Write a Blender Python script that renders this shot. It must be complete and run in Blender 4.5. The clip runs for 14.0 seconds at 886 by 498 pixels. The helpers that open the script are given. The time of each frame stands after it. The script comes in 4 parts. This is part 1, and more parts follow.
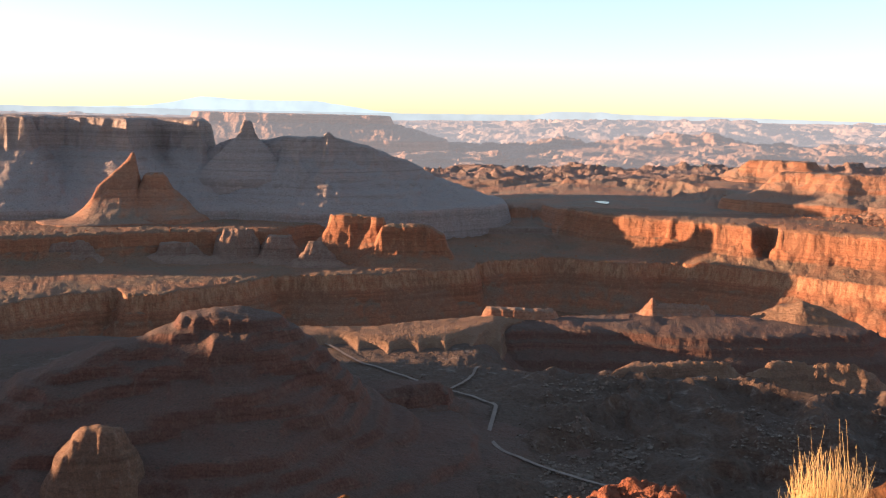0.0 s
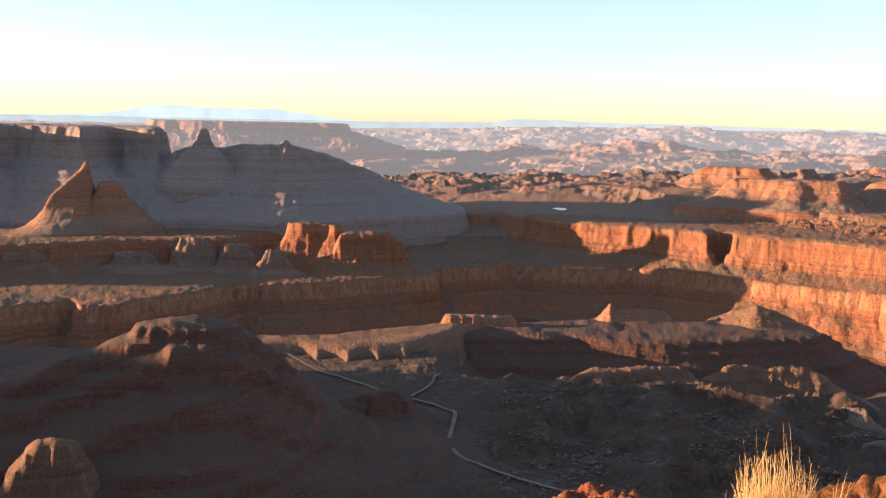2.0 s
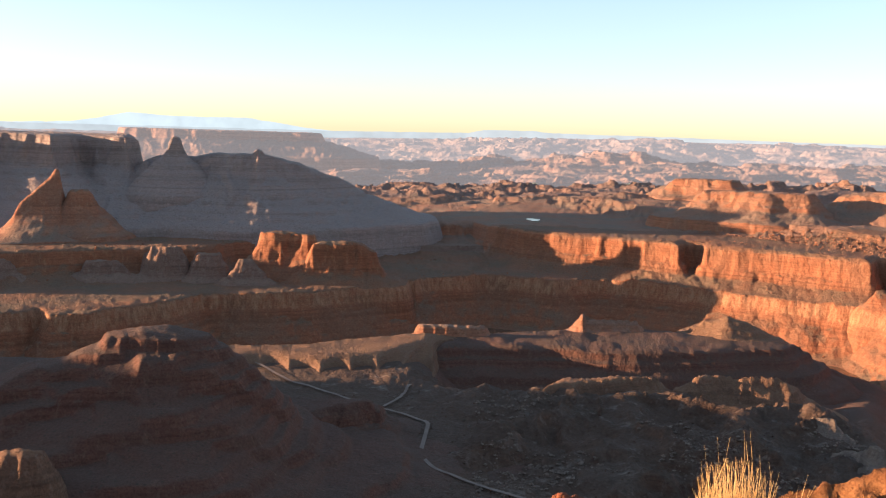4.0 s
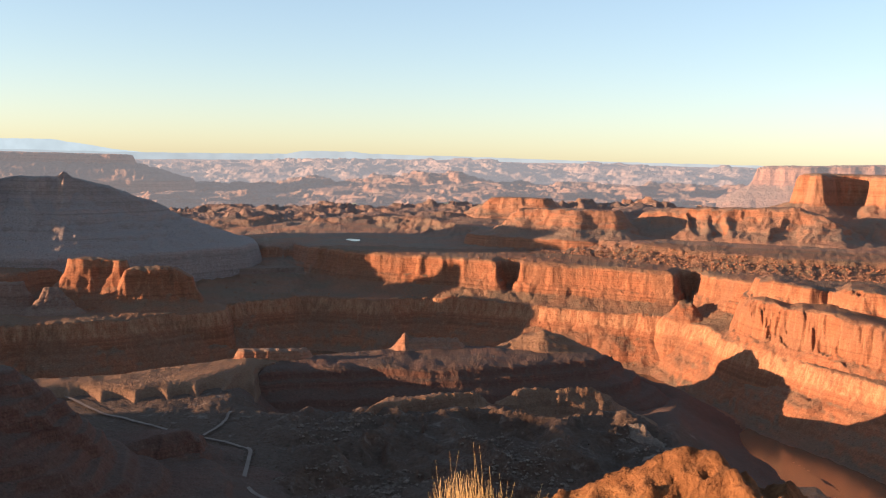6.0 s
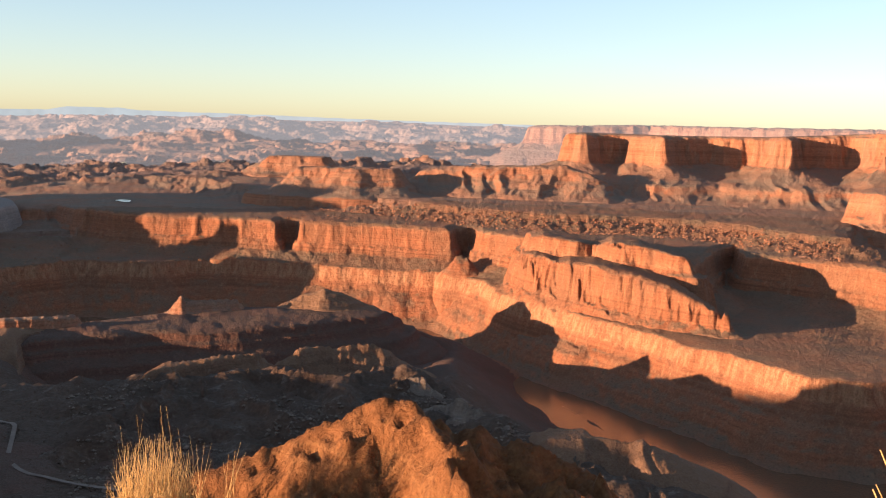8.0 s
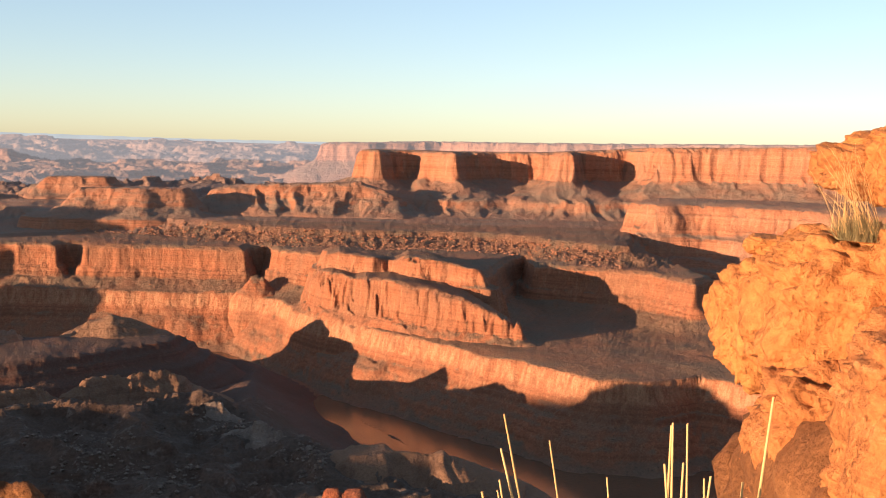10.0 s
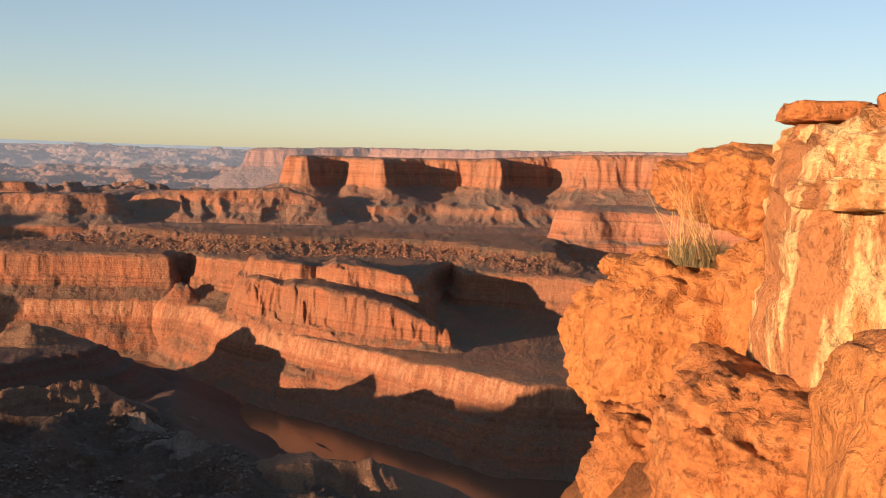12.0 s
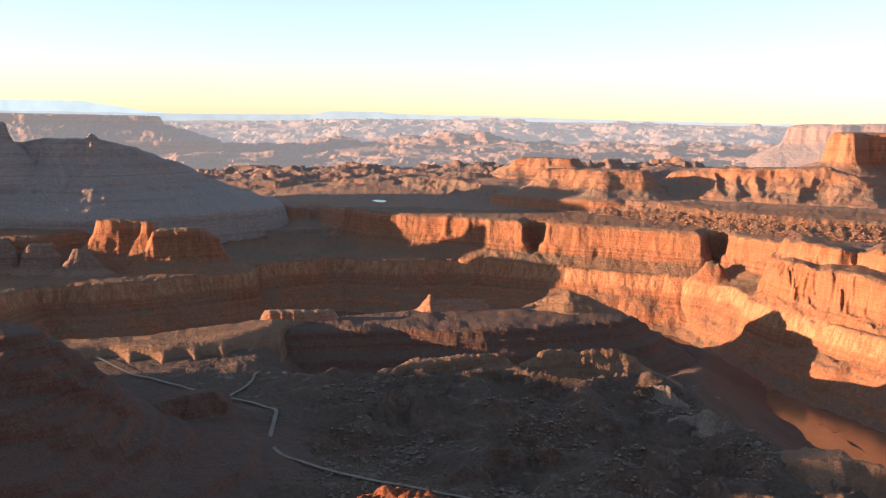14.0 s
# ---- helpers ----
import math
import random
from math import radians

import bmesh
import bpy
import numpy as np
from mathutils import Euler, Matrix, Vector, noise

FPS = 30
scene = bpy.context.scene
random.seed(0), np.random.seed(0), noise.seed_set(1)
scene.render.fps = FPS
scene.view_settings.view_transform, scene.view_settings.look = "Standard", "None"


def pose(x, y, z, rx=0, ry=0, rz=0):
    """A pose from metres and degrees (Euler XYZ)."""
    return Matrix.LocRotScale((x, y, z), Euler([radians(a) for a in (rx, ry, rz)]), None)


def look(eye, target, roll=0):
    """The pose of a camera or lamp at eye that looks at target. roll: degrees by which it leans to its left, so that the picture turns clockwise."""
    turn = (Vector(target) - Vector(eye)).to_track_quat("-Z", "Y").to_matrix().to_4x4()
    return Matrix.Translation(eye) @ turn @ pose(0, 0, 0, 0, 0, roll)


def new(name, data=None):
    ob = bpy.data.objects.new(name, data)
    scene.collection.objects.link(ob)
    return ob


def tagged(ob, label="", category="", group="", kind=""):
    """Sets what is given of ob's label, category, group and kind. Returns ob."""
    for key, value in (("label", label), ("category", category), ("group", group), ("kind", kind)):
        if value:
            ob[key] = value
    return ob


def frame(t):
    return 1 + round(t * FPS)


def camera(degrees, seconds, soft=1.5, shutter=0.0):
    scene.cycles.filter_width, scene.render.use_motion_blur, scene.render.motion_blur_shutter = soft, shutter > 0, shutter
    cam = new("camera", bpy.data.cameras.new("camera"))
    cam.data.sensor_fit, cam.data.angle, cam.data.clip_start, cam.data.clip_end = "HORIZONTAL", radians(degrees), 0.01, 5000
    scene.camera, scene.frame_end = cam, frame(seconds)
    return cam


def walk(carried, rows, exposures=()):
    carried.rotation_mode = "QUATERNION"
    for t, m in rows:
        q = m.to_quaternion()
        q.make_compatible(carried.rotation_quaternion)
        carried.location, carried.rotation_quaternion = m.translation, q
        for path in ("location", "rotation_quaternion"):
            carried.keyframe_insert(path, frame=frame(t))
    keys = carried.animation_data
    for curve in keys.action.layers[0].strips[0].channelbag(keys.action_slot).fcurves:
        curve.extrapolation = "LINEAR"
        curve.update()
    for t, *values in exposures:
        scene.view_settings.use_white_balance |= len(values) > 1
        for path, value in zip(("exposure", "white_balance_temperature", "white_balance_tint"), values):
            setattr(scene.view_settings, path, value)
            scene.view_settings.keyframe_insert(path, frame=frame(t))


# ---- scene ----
cam = camera(47.6, 14.0, soft=1.1)


def eye(x, y, z, right, up, lean):
    return pose(x, y, z, 90 + up, 0, -right) @ pose(0, 0, 0, 0, 0, lean)


# seconds, eye x y z, then degrees right of north, up, lean
ROWS = [
    (0, 0.000, 0.000, -0.000, 0.000, -7.759, 1.411),
    (0.5, 0.007, -0.003, 0.001, 0.622, -7.612, 1.388),
    (1, 0.016, -0.008, 0.002, 1.081, -7.568, 1.481),
    (1.5, 0.026, -0.016, -0.002, 1.618, -7.468, 1.384),
    (2, 0.034, -0.020, 0.012, 2.364, -7.278, 1.324),
    (4.3, 0.068, -0.063, 0.014, 4.601, -6.624, 1.977),
    (4.5, 0.085, -0.062, 0.014, 5.402, -7.370, 2.013),
    (5, 0.163, -0.048, 0.007, 7.749, -7.801, 1.879),
    (5.5, 0.341, -0.025, 0.001, 11.043, -6.374, 1.796),
    (6, 0.449, -0.015, -0.004, 14.075, -5.208, 1.498),
    (6.5, 0.542, -0.042, 0.004, 16.212, -4.338, 1.605),
    (7, 0.533, -0.092, -0.006, 18.665, -4.621, 1.459),
    (7.5, 0.613, -0.127, 0.000, 23.117, -6.932, 1.225),
    (8, 0.794, -0.122, -0.003, 26.704, -7.198, 1.900),
    (8.5, 0.956, -0.116, -0.018, 30.268, -6.546, 2.417),
    (9, 1.173, 0.003, -0.033, 33.834, -6.089, 2.076),
    (9.2, 1.275, 0.045, -0.022, 35.232, -5.820, 2.335),
    (11.3, 1.937, 0.053, 0.094, 40.320, -6.535, 0.326),
    (11.5, 1.993, 0.048, 0.092, 38.937, -5.875, 1.016),
    (12, 2.125, 0.043, 0.090, 42.365, -5.431, 1.798),
    (12.5, 2.247, 0.063, 0.100, 40.281, -4.399, 1.594),
    (12.7, 2.350, 0.050, 0.150, 33.189, -7.299, 0.966),
    (12.8, 2.410, 0.050, 0.150, 31.559, -8.528, 0.630),
    (13, 2.500, 0.120, 0.215, 25.244, -8.884, 0.431),
    (13.5, 2.620, 0.700, 0.495, 17.632, -7.725, 1.046),
    (14, 2.680, 1.150, 0.625, 12.560, -7.503, 1.235),
]

walk(cam, [(t, eye(*v)) for t, *v in ROWS],
     [(t, stops, 6350, 13) for t, stops in [(0, 2.1), (2, 2.06), (4.5, 2.0), (5, 1.97), (5.5, 1.92), (6, 1.75), (6.5, 1.55), (7, 1.5), (7.5, 1.65), (8, 1.72), (8.5, 1.65), (9, 1.65),
                                             (11.5, 1.35), (12.5, 1.12), (13, 1.7), (13.5, 1.95), (14, 2.05)]])

# ---- light ----
SUN_AZ, SUN_EL = -88.5, 6.0
sun_way = Vector((math.sin(radians(SUN_AZ)) * math.cos(radians(SUN_EL)),
                  math.cos(radians(SUN_AZ)) * math.cos(radians(SUN_EL)), math.sin(radians(SUN_EL))))
world = bpy.data.worlds.new("world")
scene.world = world
world.use_nodes = True
wn = world.node_tree
sky = wn.nodes.new("ShaderNodeTexSky")
sky.sky_type = "NISHITA"
sky.sun_disc = False
sky.sun_elevation = radians(SUN_EL)
sky.sun_rotation = radians(SUN_AZ)
sky.altitude = 1800
sky.dust_density = 1.2
sky.ozone_density = 1.5
wn.nodes["Background"].inputs[1].default_value = 0.12
soft_sky = wn.nodes.new("ShaderNodeHueSaturation")
soft_sky.inputs["Saturation"].default_value = 0.95
even_sky = wn.nodes.new("ShaderNodeGamma")
even_sky.inputs["Gamma"].default_value = 0.75
wn.links.new(sky.outputs[0], even_sky.inputs["Color"])
wn.links.new(even_sky.outputs[0], soft_sky.inputs["Color"])
tint_sky = wn.nodes.new("ShaderNodeMix")
tint_sky.data_type, tint_sky.blend_type = "RGBA", "MULTIPLY"
tint_sky.inputs[0].default_value = 1.0
tint_sky.inputs[7].default_value = (0.935, 0.95, 1.0, 1)
wn.links.new(soft_sky.outputs[0], tint_sky.inputs[6])
wn.links.new(tint_sky.outputs[2], wn.nodes["Background"].inputs[0])
sun = new("sun", bpy.data.lights.new("sun", "SUN"))
sun.data.energy = 5.0
sun.data.angle = radians(0.5)
sun.data.color = (1.0, 0.66, 0.41)
sun.matrix_world = look(sun_way * 50, (0, 0, 0))


# ---- noise on arrays ----
def lattice(ix, iy, seed):
    h = (ix.astype(np.int64) * 374761393 + iy.astype(np.int64) * 668265263 + seed * 1274126177) & 0x7FFFFFFF
    h = ((h ^ (h >> 13)) * 1274126177) & 0x7FFFFFFF
    h = ((h ^ (h >> 16)) * 461845907) & 0x7FFFFFFF
    return ((h ^ (h >> 15)) & 0xFFFFF) / 0xFFFFF


def vnoise(x, y, seed=0):
    ix, iy = np.floor(x), np.floor(y)
    fx, fy = x - ix, y - iy
    fx, fy = fx * fx * fx * (fx * (fx * 6 - 15) + 10), fy * fy * fy * (fy * (fy * 6 - 15) + 10)
    a, b = lattice(ix, iy, seed), lattice(ix + 1, iy, seed)
    c, d = lattice(ix, iy + 1, seed), lattice(ix + 1, iy + 1, seed)
    return (a + (b - a) * fx) * (1 - fy) + (c + (d - c) * fx) * fy


def fbm(x, y, octaves=4, seed=0, gain=0.5):
    """Between about -1 and 1."""
    out, amp, total = 0, 1.0, 0.0
    for k in range(octaves):
        out = out + amp * (vnoise(x * 2 ** k + 17.3 * k, y * 2 ** k - 9.1 * k, seed + k) * 2 - 1)
        total += amp
        amp *= gain
    return out / total


def ridged(x, y, octaves=4, seed=0):
    """0 in gullies to 1 on crests."""
    out, amp, total = 0, 1.0, 0.0
    for k in range(octaves):
        out = out + amp * (1 - np.abs(vnoise(x * 2 ** k + 5.7 * k, y * 2 ** k + 3.3 * k, seed + k) * 2 - 1))
        total += amp
        amp *= 0.5
    return out / total


def polar(ring):
    return [(r * math.sin(radians(a)), r * math.cos(radians(a))) for a, r in ring]


def inside(x, y, ring):
    """Metres inside a closed outline of x, y points; negative outside."""
    best = np.full(x.shape, 1e18)
    odd = np.zeros(x.shape, bool)
    for (ax, ay), (bx, by) in zip(ring, ring[1:] + ring[:1]):
        ex, ey = bx - ax, by - ay
        t = np.clip(((x - ax) * ex + (y - ay) * ey) / (ex * ex + ey * ey), 0, 1)
        best = np.minimum(best, (x - ax - t * ex) ** 2 + (y - ay - t * ey) ** 2)
        if ay != by:
            odd ^= ((ay > y) != (by > y)) & (x < (bx - ax) * (y - ay) / (by - ay) + ax)
    return np.where(odd, 1, -1) * np.sqrt(best)


def beside(x, y, line):
    """Metres to an open line."""
    best = np.full(x.shape, 1e18)
    for (ax, ay), (bx, by) in zip(line, line[1:]):
        ex, ey = bx - ax, by - ay
        t = np.clip(((x - ax) * ex + (y - ay) * ey) / (ex * ex + ey * ey), 0, 1)
        best = np.minimum(best, (x - ax - t * ex) ** 2 + (y - ay - t * ey) ** 2)
    return np.sqrt(best)


def step(d, rows):
    return np.interp(d, [r[0] for r in rows], [r[1] for r in rows])


def smooth(v, a, b):
    t = np.clip((v - a) / (b - a), 0, 1)
    return t * t * (3 - 2 * t)


def terrace(z, period, k=0.75, shift=0.0):
    return z + period / 6.2832 * k * np.sin(6.2832 * z / period + shift)


# ---- materials ----
def nodes_of(name, rough=0.9):
    m = bpy.data.materials.new(name)
    m.use_nodes = True
    t = m.node_tree
    b = t.nodes["Principled BSDF"]
    b.inputs["Roughness"].default_value = rough
    b.inputs["Specular IOR Level"].default_value = 0.15
    return m, t, b


def n_noise(t, vec, scale, detail=6, rough=0.6):
    n = t.nodes.new("ShaderNodeTexNoise")
    n.inputs["Scale"].default_value = scale
    n.inputs["Detail"].default_value = detail
    n.inputs["Roughness"].default_value = rough
    t.links.new(vec, n.inputs["Vector"])
    return n.outputs["Fac"]


def n_map(t, v, a, b, lo=0.0, hi=1.0):
    n = t.nodes.new("ShaderNodeMapRange")
    for k, val in enumerate((a, b, lo, hi)):
        n.inputs[k + 1].default_value = val
    t.links.new(v, n.inputs[0])
    return n.outputs[0]


def n_mix(t, fac, a, b, kind="MIX"):
    n = t.nodes.new("ShaderNodeMix")
    n.data_type, n.blend_type = "RGBA", kind
    for sock, val in ((n.inputs[0], fac), (n.inputs[6], a), (n.inputs[7], b)):
        if hasattr(val, "node"):
            t.links.new(val, sock)
        elif isinstance(val, (int, float)):
            sock.default_value = val
        else:
            sock.default_value = (*val, 1)
    return n.outputs[2]


def n_math(t, op, a, b=0.0):
    n = t.nodes.new("ShaderNodeMath")
    n.operation = op
    for sock, val in ((n.inputs[0], a), (n.inputs[1], b)):
        if hasattr(val, "node"):
            t.links.new(val, sock)
        else:
            sock.default_value = val
    return n.outputs[0]


def n_bump(t, b, height, strength, distance):
    n = t.nodes.new("ShaderNodeBump")
    n.inputs["Strength"].default_value = strength
    n.inputs["Distance"].default_value = distance
    t.links.new(height, n.inputs["Height"])
    t.links.new(n.outputs[0], b.inputs["Normal"])


DULL = 0.76  # scales all rock colours, tuned for overall brightness


def rock_material(name, red, pale, soil, unit=1.0, band=14.0, bushes=0.5, cap=None, fluted=1.0, grit=0.0):
    """Layered sandstone: level bands on steep faces, dry soil with scrub on the flats. unit: metres per metre of grain."""
    m, t, b = nodes_of(name)
    red, pale, soil = (tuple(DULL * v for v in c) for c in (red, pale, soil))
    geo = t.nodes.new("ShaderNodeNewGeometry")
    pos = geo.outputs["Position"]
    sep = t.nodes.new("ShaderNodeSeparateXYZ")
    t.links.new(pos, sep.inputs[0])
    nrm = t.nodes.new("ShaderNodeSeparateXYZ")
    t.links.new(geo.outputs["Normal"], nrm.inputs[0])
    big = n_noise(t, pos, 0.02 / unit, 5)
    mid = n_noise(t, pos, 0.12 / unit, 7, 0.65)
    fine = n_noise(t, pos, 0.7 / unit, 6, 0.7)
    # level bands, warped a little
    height = n_math(t, "ADD", sep.outputs[2], n_math(t, "MULTIPLY", mid, band * 0.35))
    comb = t.nodes.new("ShaderNodeCombineXYZ")
    t.links.new(n_math(t, "MULTIPLY", height, 1 / band), comb.inputs[2])
    bands = n_noise(t, comb.outputs[0], 1.0, 5, 0.7)
    dark = tuple(v * 0.55 for v in red)
    face = n_mix(t, n_map(t, bands, 0.35, 0.5), dark, red)
    face = n_mix(t, n_map(t, bands, 0.55, 0.68), face, pale)
    face = n_mix(t, n_map(t, mid, 0.35, 0.7, 0.0, 0.4), face, red)
    thin = t.nodes.new("ShaderNodeCombineXYZ")
    t.links.new(n_math(t, "MULTIPLY", height, 5.5 / band), thin.inputs[2])
    t.links.new(n_math(t, "MULTIPLY", mid, 2.0), thin.inputs[0])
    lines = n_noise(t, thin.outputs[0], 1.0, 3, 0.6)
    face = n_mix(t, n_map(t, lines, 0.5, 0.62, 0.0, 0.55 * fluted), face, tuple(v * 0.5 for v in red))
    brown = tuple(0.35 * r + 0.55 * s for r, s in zip(red, soil))
    face = n_mix(t, n_map(t, big, 0.45, 0.62, 0.0, 0.6), face, brown)
    # streaks that run down the faces
    sc = t.nodes.new("ShaderNodeVectorMath")
    sc.operation = "MULTIPLY"
    sc.inputs[1].default_value = (0.25 / unit, 0.25 / unit, 0.015 / unit)
    t.links.new(pos, sc.inputs[0])
    streak = n_noise(t, sc.outputs[0], 1.0, 5, 0.65)
    face = n_mix(t, n_map(t, streak, 0.52, 0.75, 0.0, 0.35), face, dark)
    face = n_mix(t, n_map(t, streak, 0.46, 0.3, 0.0, 0.5 * fluted), face, pale)
    flat = n_mix(t, n_map(t, big, 0.38, 0.62), soil, tuple(s * 0.5 + r * 0.5 for s, r in zip(soil, red)))
    flat = n_mix(t, n_map(t, mid, 0.58, 0.72, 0.0, 0.5), flat, pale)
    if cap:
        rim = n_math(t, "MULTIPLY", n_map(t, height, cap[0], cap[0] + 2.5), n_map(t, height, cap[1], cap[1] + 2.5, 1.0, 0.0))
        face = n_mix(t, n_math(t, "MULTIPLY", rim, n_map(t, streak, 0.35, 0.6, 0.65, 0.05)), face, tuple(v * 1.15 for v in pale))
    if bushes:
        vor = t.nodes.new("ShaderNodeTexVoronoi")
        vor.inputs["Scale"].default_value = 0.28 / unit
        t.links.new(pos, vor.inputs["Vector"])
        spots = n_map(t, vor.outputs["Distance"], 0.18, 0.3, bushes, 0.0)
        spots = n_math(t, "MULTIPLY", spots, n_map(t, mid, 0.4, 0.55))
        flat = n_mix(t, spots, flat, (0.05, 0.055, 0.035))
    level = n_math(t, "ADD", nrm.outputs[2], n_math(t, "MULTIPLY", n_math(t, "SUBTRACT", mid, 0.5), 0.25))
    col = n_mix(t, n_map(t, level, 0.72, 0.88), face, flat)
    col = n_mix(t, n_map(t, fine, 0.3, 0.7, 0.0, 1.0), n_mix(t, 1.0, col, (0.58, 0.55, 0.53), "MULTIPLY"), col)
    t.links.new(col, b.inputs["Base Color"])
    h = n_math(t, "ADD", n_math(t, "MULTIPLY", mid, 1.4), n_math(t, "MULTIPLY", fine, 0.6 - 0.25 * fluted + grit))
    h = n_math(t, "ADD", h, n_math(t, "MULTIPLY", bands, 0.9))
    h = n_math(t, "ADD", h, n_math(t, "MULTIPLY", streak, 0.9 * fluted))
    h = n_math(t, "ADD", h, n_math(t, "MULTIPLY", lines, 0.35 * fluted))
    n_bump(t, b, h, 0.8, 2.2 * unit)
    return m


RED, PALE, SOIL = (0.455, 0.175, 0.086), (0.56, 0.30, 0.16), (0.27, 0.175, 0.11)
M_ground = rock_material("canyon_rock", RED, PALE, SOIL, cap=(-180.0, -165.0))
# paler for rock farther out: haze put into the base colour
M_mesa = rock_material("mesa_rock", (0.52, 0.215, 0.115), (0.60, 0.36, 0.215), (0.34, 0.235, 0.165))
M_far = rock_material("far_hazed_rock", (0.48, 0.25, 0.165), (0.54, 0.36, 0.26), (0.36, 0.245, 0.185), 2.0, 20.0)
# darkened copy of the red rock, for places that lie in shade
M_dark = rock_material("shade_darkened_rock", (0.22, 0.10, 0.065), (0.30, 0.18, 0.12), (0.165, 0.105, 0.075), 0.7, 9.0)
# red rock lightened and greyed in colour to stand for haze
M_hazy = rock_material("haze_paled_rock", (0.47, 0.34, 0.28), (0.53, 0.41, 0.35), (0.43, 0.34, 0.29), 1.0, 14.0)
M_bad = rock_material("badland_clay", (0.28, 0.15, 0.09), (0.36, 0.24, 0.17), (0.33, 0.185, 0.105), 0.8, 10.0, 0.15)
# red rock with shade and haze put in as a greyer colour
M_drab = rock_material("grey_brown_rock", (0.35, 0.20, 0.14), (0.47, 0.34, 0.25), (0.37, 0.24, 0.165))
# grey clay with pale patches, its colour also lowered for the bench's shade
M_bench = rock_material("shaded_grey_clay", (0.19, 0.105, 0.066), (0.48, 0.39, 0.31), (0.155, 0.102, 0.070), 1.6, 10.0, 0.3)

M_white = rock_material("white_rim_stone", (0.32, 0.23, 0.17), (0.58, 0.48, 0.38), (0.26, 0.19, 0.14), 0.5, 3.0, 0.0)


def pitted(m, unit):
    """Adds pits and cracks to a near rock face, sunken and darker in colour."""
    t = m.node_tree
    b = t.nodes["Principled BSDF"]
    pos = t.nodes.new("ShaderNodeNewGeometry").outputs["Position"]
    warp = t.nodes.new("ShaderNodeVectorMath")
    warp.operation = "ADD"
    nz = t.nodes.new("ShaderNodeTexNoise")
    nz.inputs["Scale"].default_value = 0.25 / unit
    t.links.new(pos, nz.inputs["Vector"])
    sc = t.nodes.new("ShaderNodeVectorMath")
    sc.operation = "SCALE"
    sc.inputs["Scale"].default_value = 3.0 * unit
    t.links.new(nz.outputs["Color"], sc.inputs[0])
    t.links.new(pos, warp.inputs[0])
    t.links.new(sc.outputs[0], warp.inputs[1])
    v = t.nodes.new("ShaderNodeTexVoronoi")
    v.feature = "DISTANCE_TO_EDGE"
    v.inputs["Scale"].default_value = 0.16 / unit
    t.links.new(warp.outputs[0], v.inputs["Vector"])
    crack = n_map(t, v.outputs["Distance"], 0.0, 0.022, 1.0, 0.0)
    patch = n_map(t, n_noise(t, pos, 0.09 / unit, 5), 0.5, 0.62)
    crack = n_math(t, "MULTIPLY", crack, patch)
    pit = n_map(t, n_noise(t, pos, 1.1 / unit, 5, 0.75), 0.56, 0.68)
    pit = n_math(t, "MULTIPLY", pit, n_map(t, n_noise(t, pos, 0.14 / unit, 4), 0.45, 0.6))
    old = b.inputs["Base Color"].links[0].from_socket
    col = n_mix(t, n_math(t, "MULTIPLY", crack, 0.12), old, (0.10, 0.04, 0.018))
    col = n_mix(t, n_math(t, "MULTIPLY", pit, 0.5), col, (0.16, 0.065, 0.028))
    t.links.new(col, b.inputs["Base Color"])
    bump = b.inputs["Normal"].links[0].from_node
    h = bump.inputs["Height"].links[0].from_socket
    h = n_math(t, "SUBTRACT", h, n_math(t, "ADD", n_math(t, "MULTIPLY", crack, 0.1), n_math(t, "MULTIPLY", pit, 0.45)))
    t.links.new(h, bump.inputs["Height"])
    return m


M_near = rock_material("orange_sandstone", (0.76, 0.30, 0.09), (0.90, 0.46, 0.17), (0.66, 0.26, 0.085), 0.028, 0.5, 0.0, None, 0.0)
M_crumb = rock_material("crumbling_red_rock", (0.34, 0.14, 0.052), (0.52, 0.26, 0.105), (0.25, 0.108, 0.043), 0.02, 0.25, 0.0, None, 0.0)
M_spire = rock_material("dark_red_rock", (0.40, 0.12, 0.055), (0.46, 0.20, 0.10), (0.30, 0.11, 0.06), 0.25, 3.0, 0.0)


def streaked_material():
    """Cream and orange face with pale veins that run down it."""
    m, t, b = nodes_of("cream_streaked_stone")
    geo = t.nodes.new("ShaderNodeNewGeometry")
    sc = t.nodes.new("ShaderNodeVectorMath")
    sc.operation = "MULTIPLY"
    sc.inputs[1].default_value = (4.6, 4.6, 1.0)
    t.links.new(geo.outputs["Position"], sc.inputs[0])
    n1 = n_noise(t, sc.outputs[0], 1.0, 7, 0.6)
    n2 = n_noise(t, geo.outputs["Position"], 14.0, 7, 0.7)
    n3 = n_noise(t, geo.outputs["Position"], 60.0, 5, 0.7)
    col = n_mix(t, n_map(t, n1, 0.45, 0.49), (0.50, 0.215, 0.085), (0.84, 0.56, 0.25))
    col = n_mix(t, n_map(t, n1, 0.515, 0.545), col, (0.68, 0.31, 0.11))
    col = n_mix(t, n_map(t, n1, 0.59, 0.63), col, (0.86, 0.60, 0.29))
    col = n_mix(t, n_map(t, n2, 0.58, 0.7, 0.0, 0.6), col, (0.34, 0.17, 0.08))
    col = n_mix(t, n_map(t, n3, 0.3, 0.7), n_mix(t, 1.0, col, (0.75, 0.72, 0.7), "MULTIPLY"), col)
    t.links.new(col, b.inputs["Base Color"])
    n_bump(t, b, n_math(t, "ADD", n_math(t, "MULTIPLY", n2, 1.5), n_math(t, "MULTIPLY", n3, 0.4)), 0.8, 0.05)
    return m


M_cream = pitted(streaked_material(), 0.028)
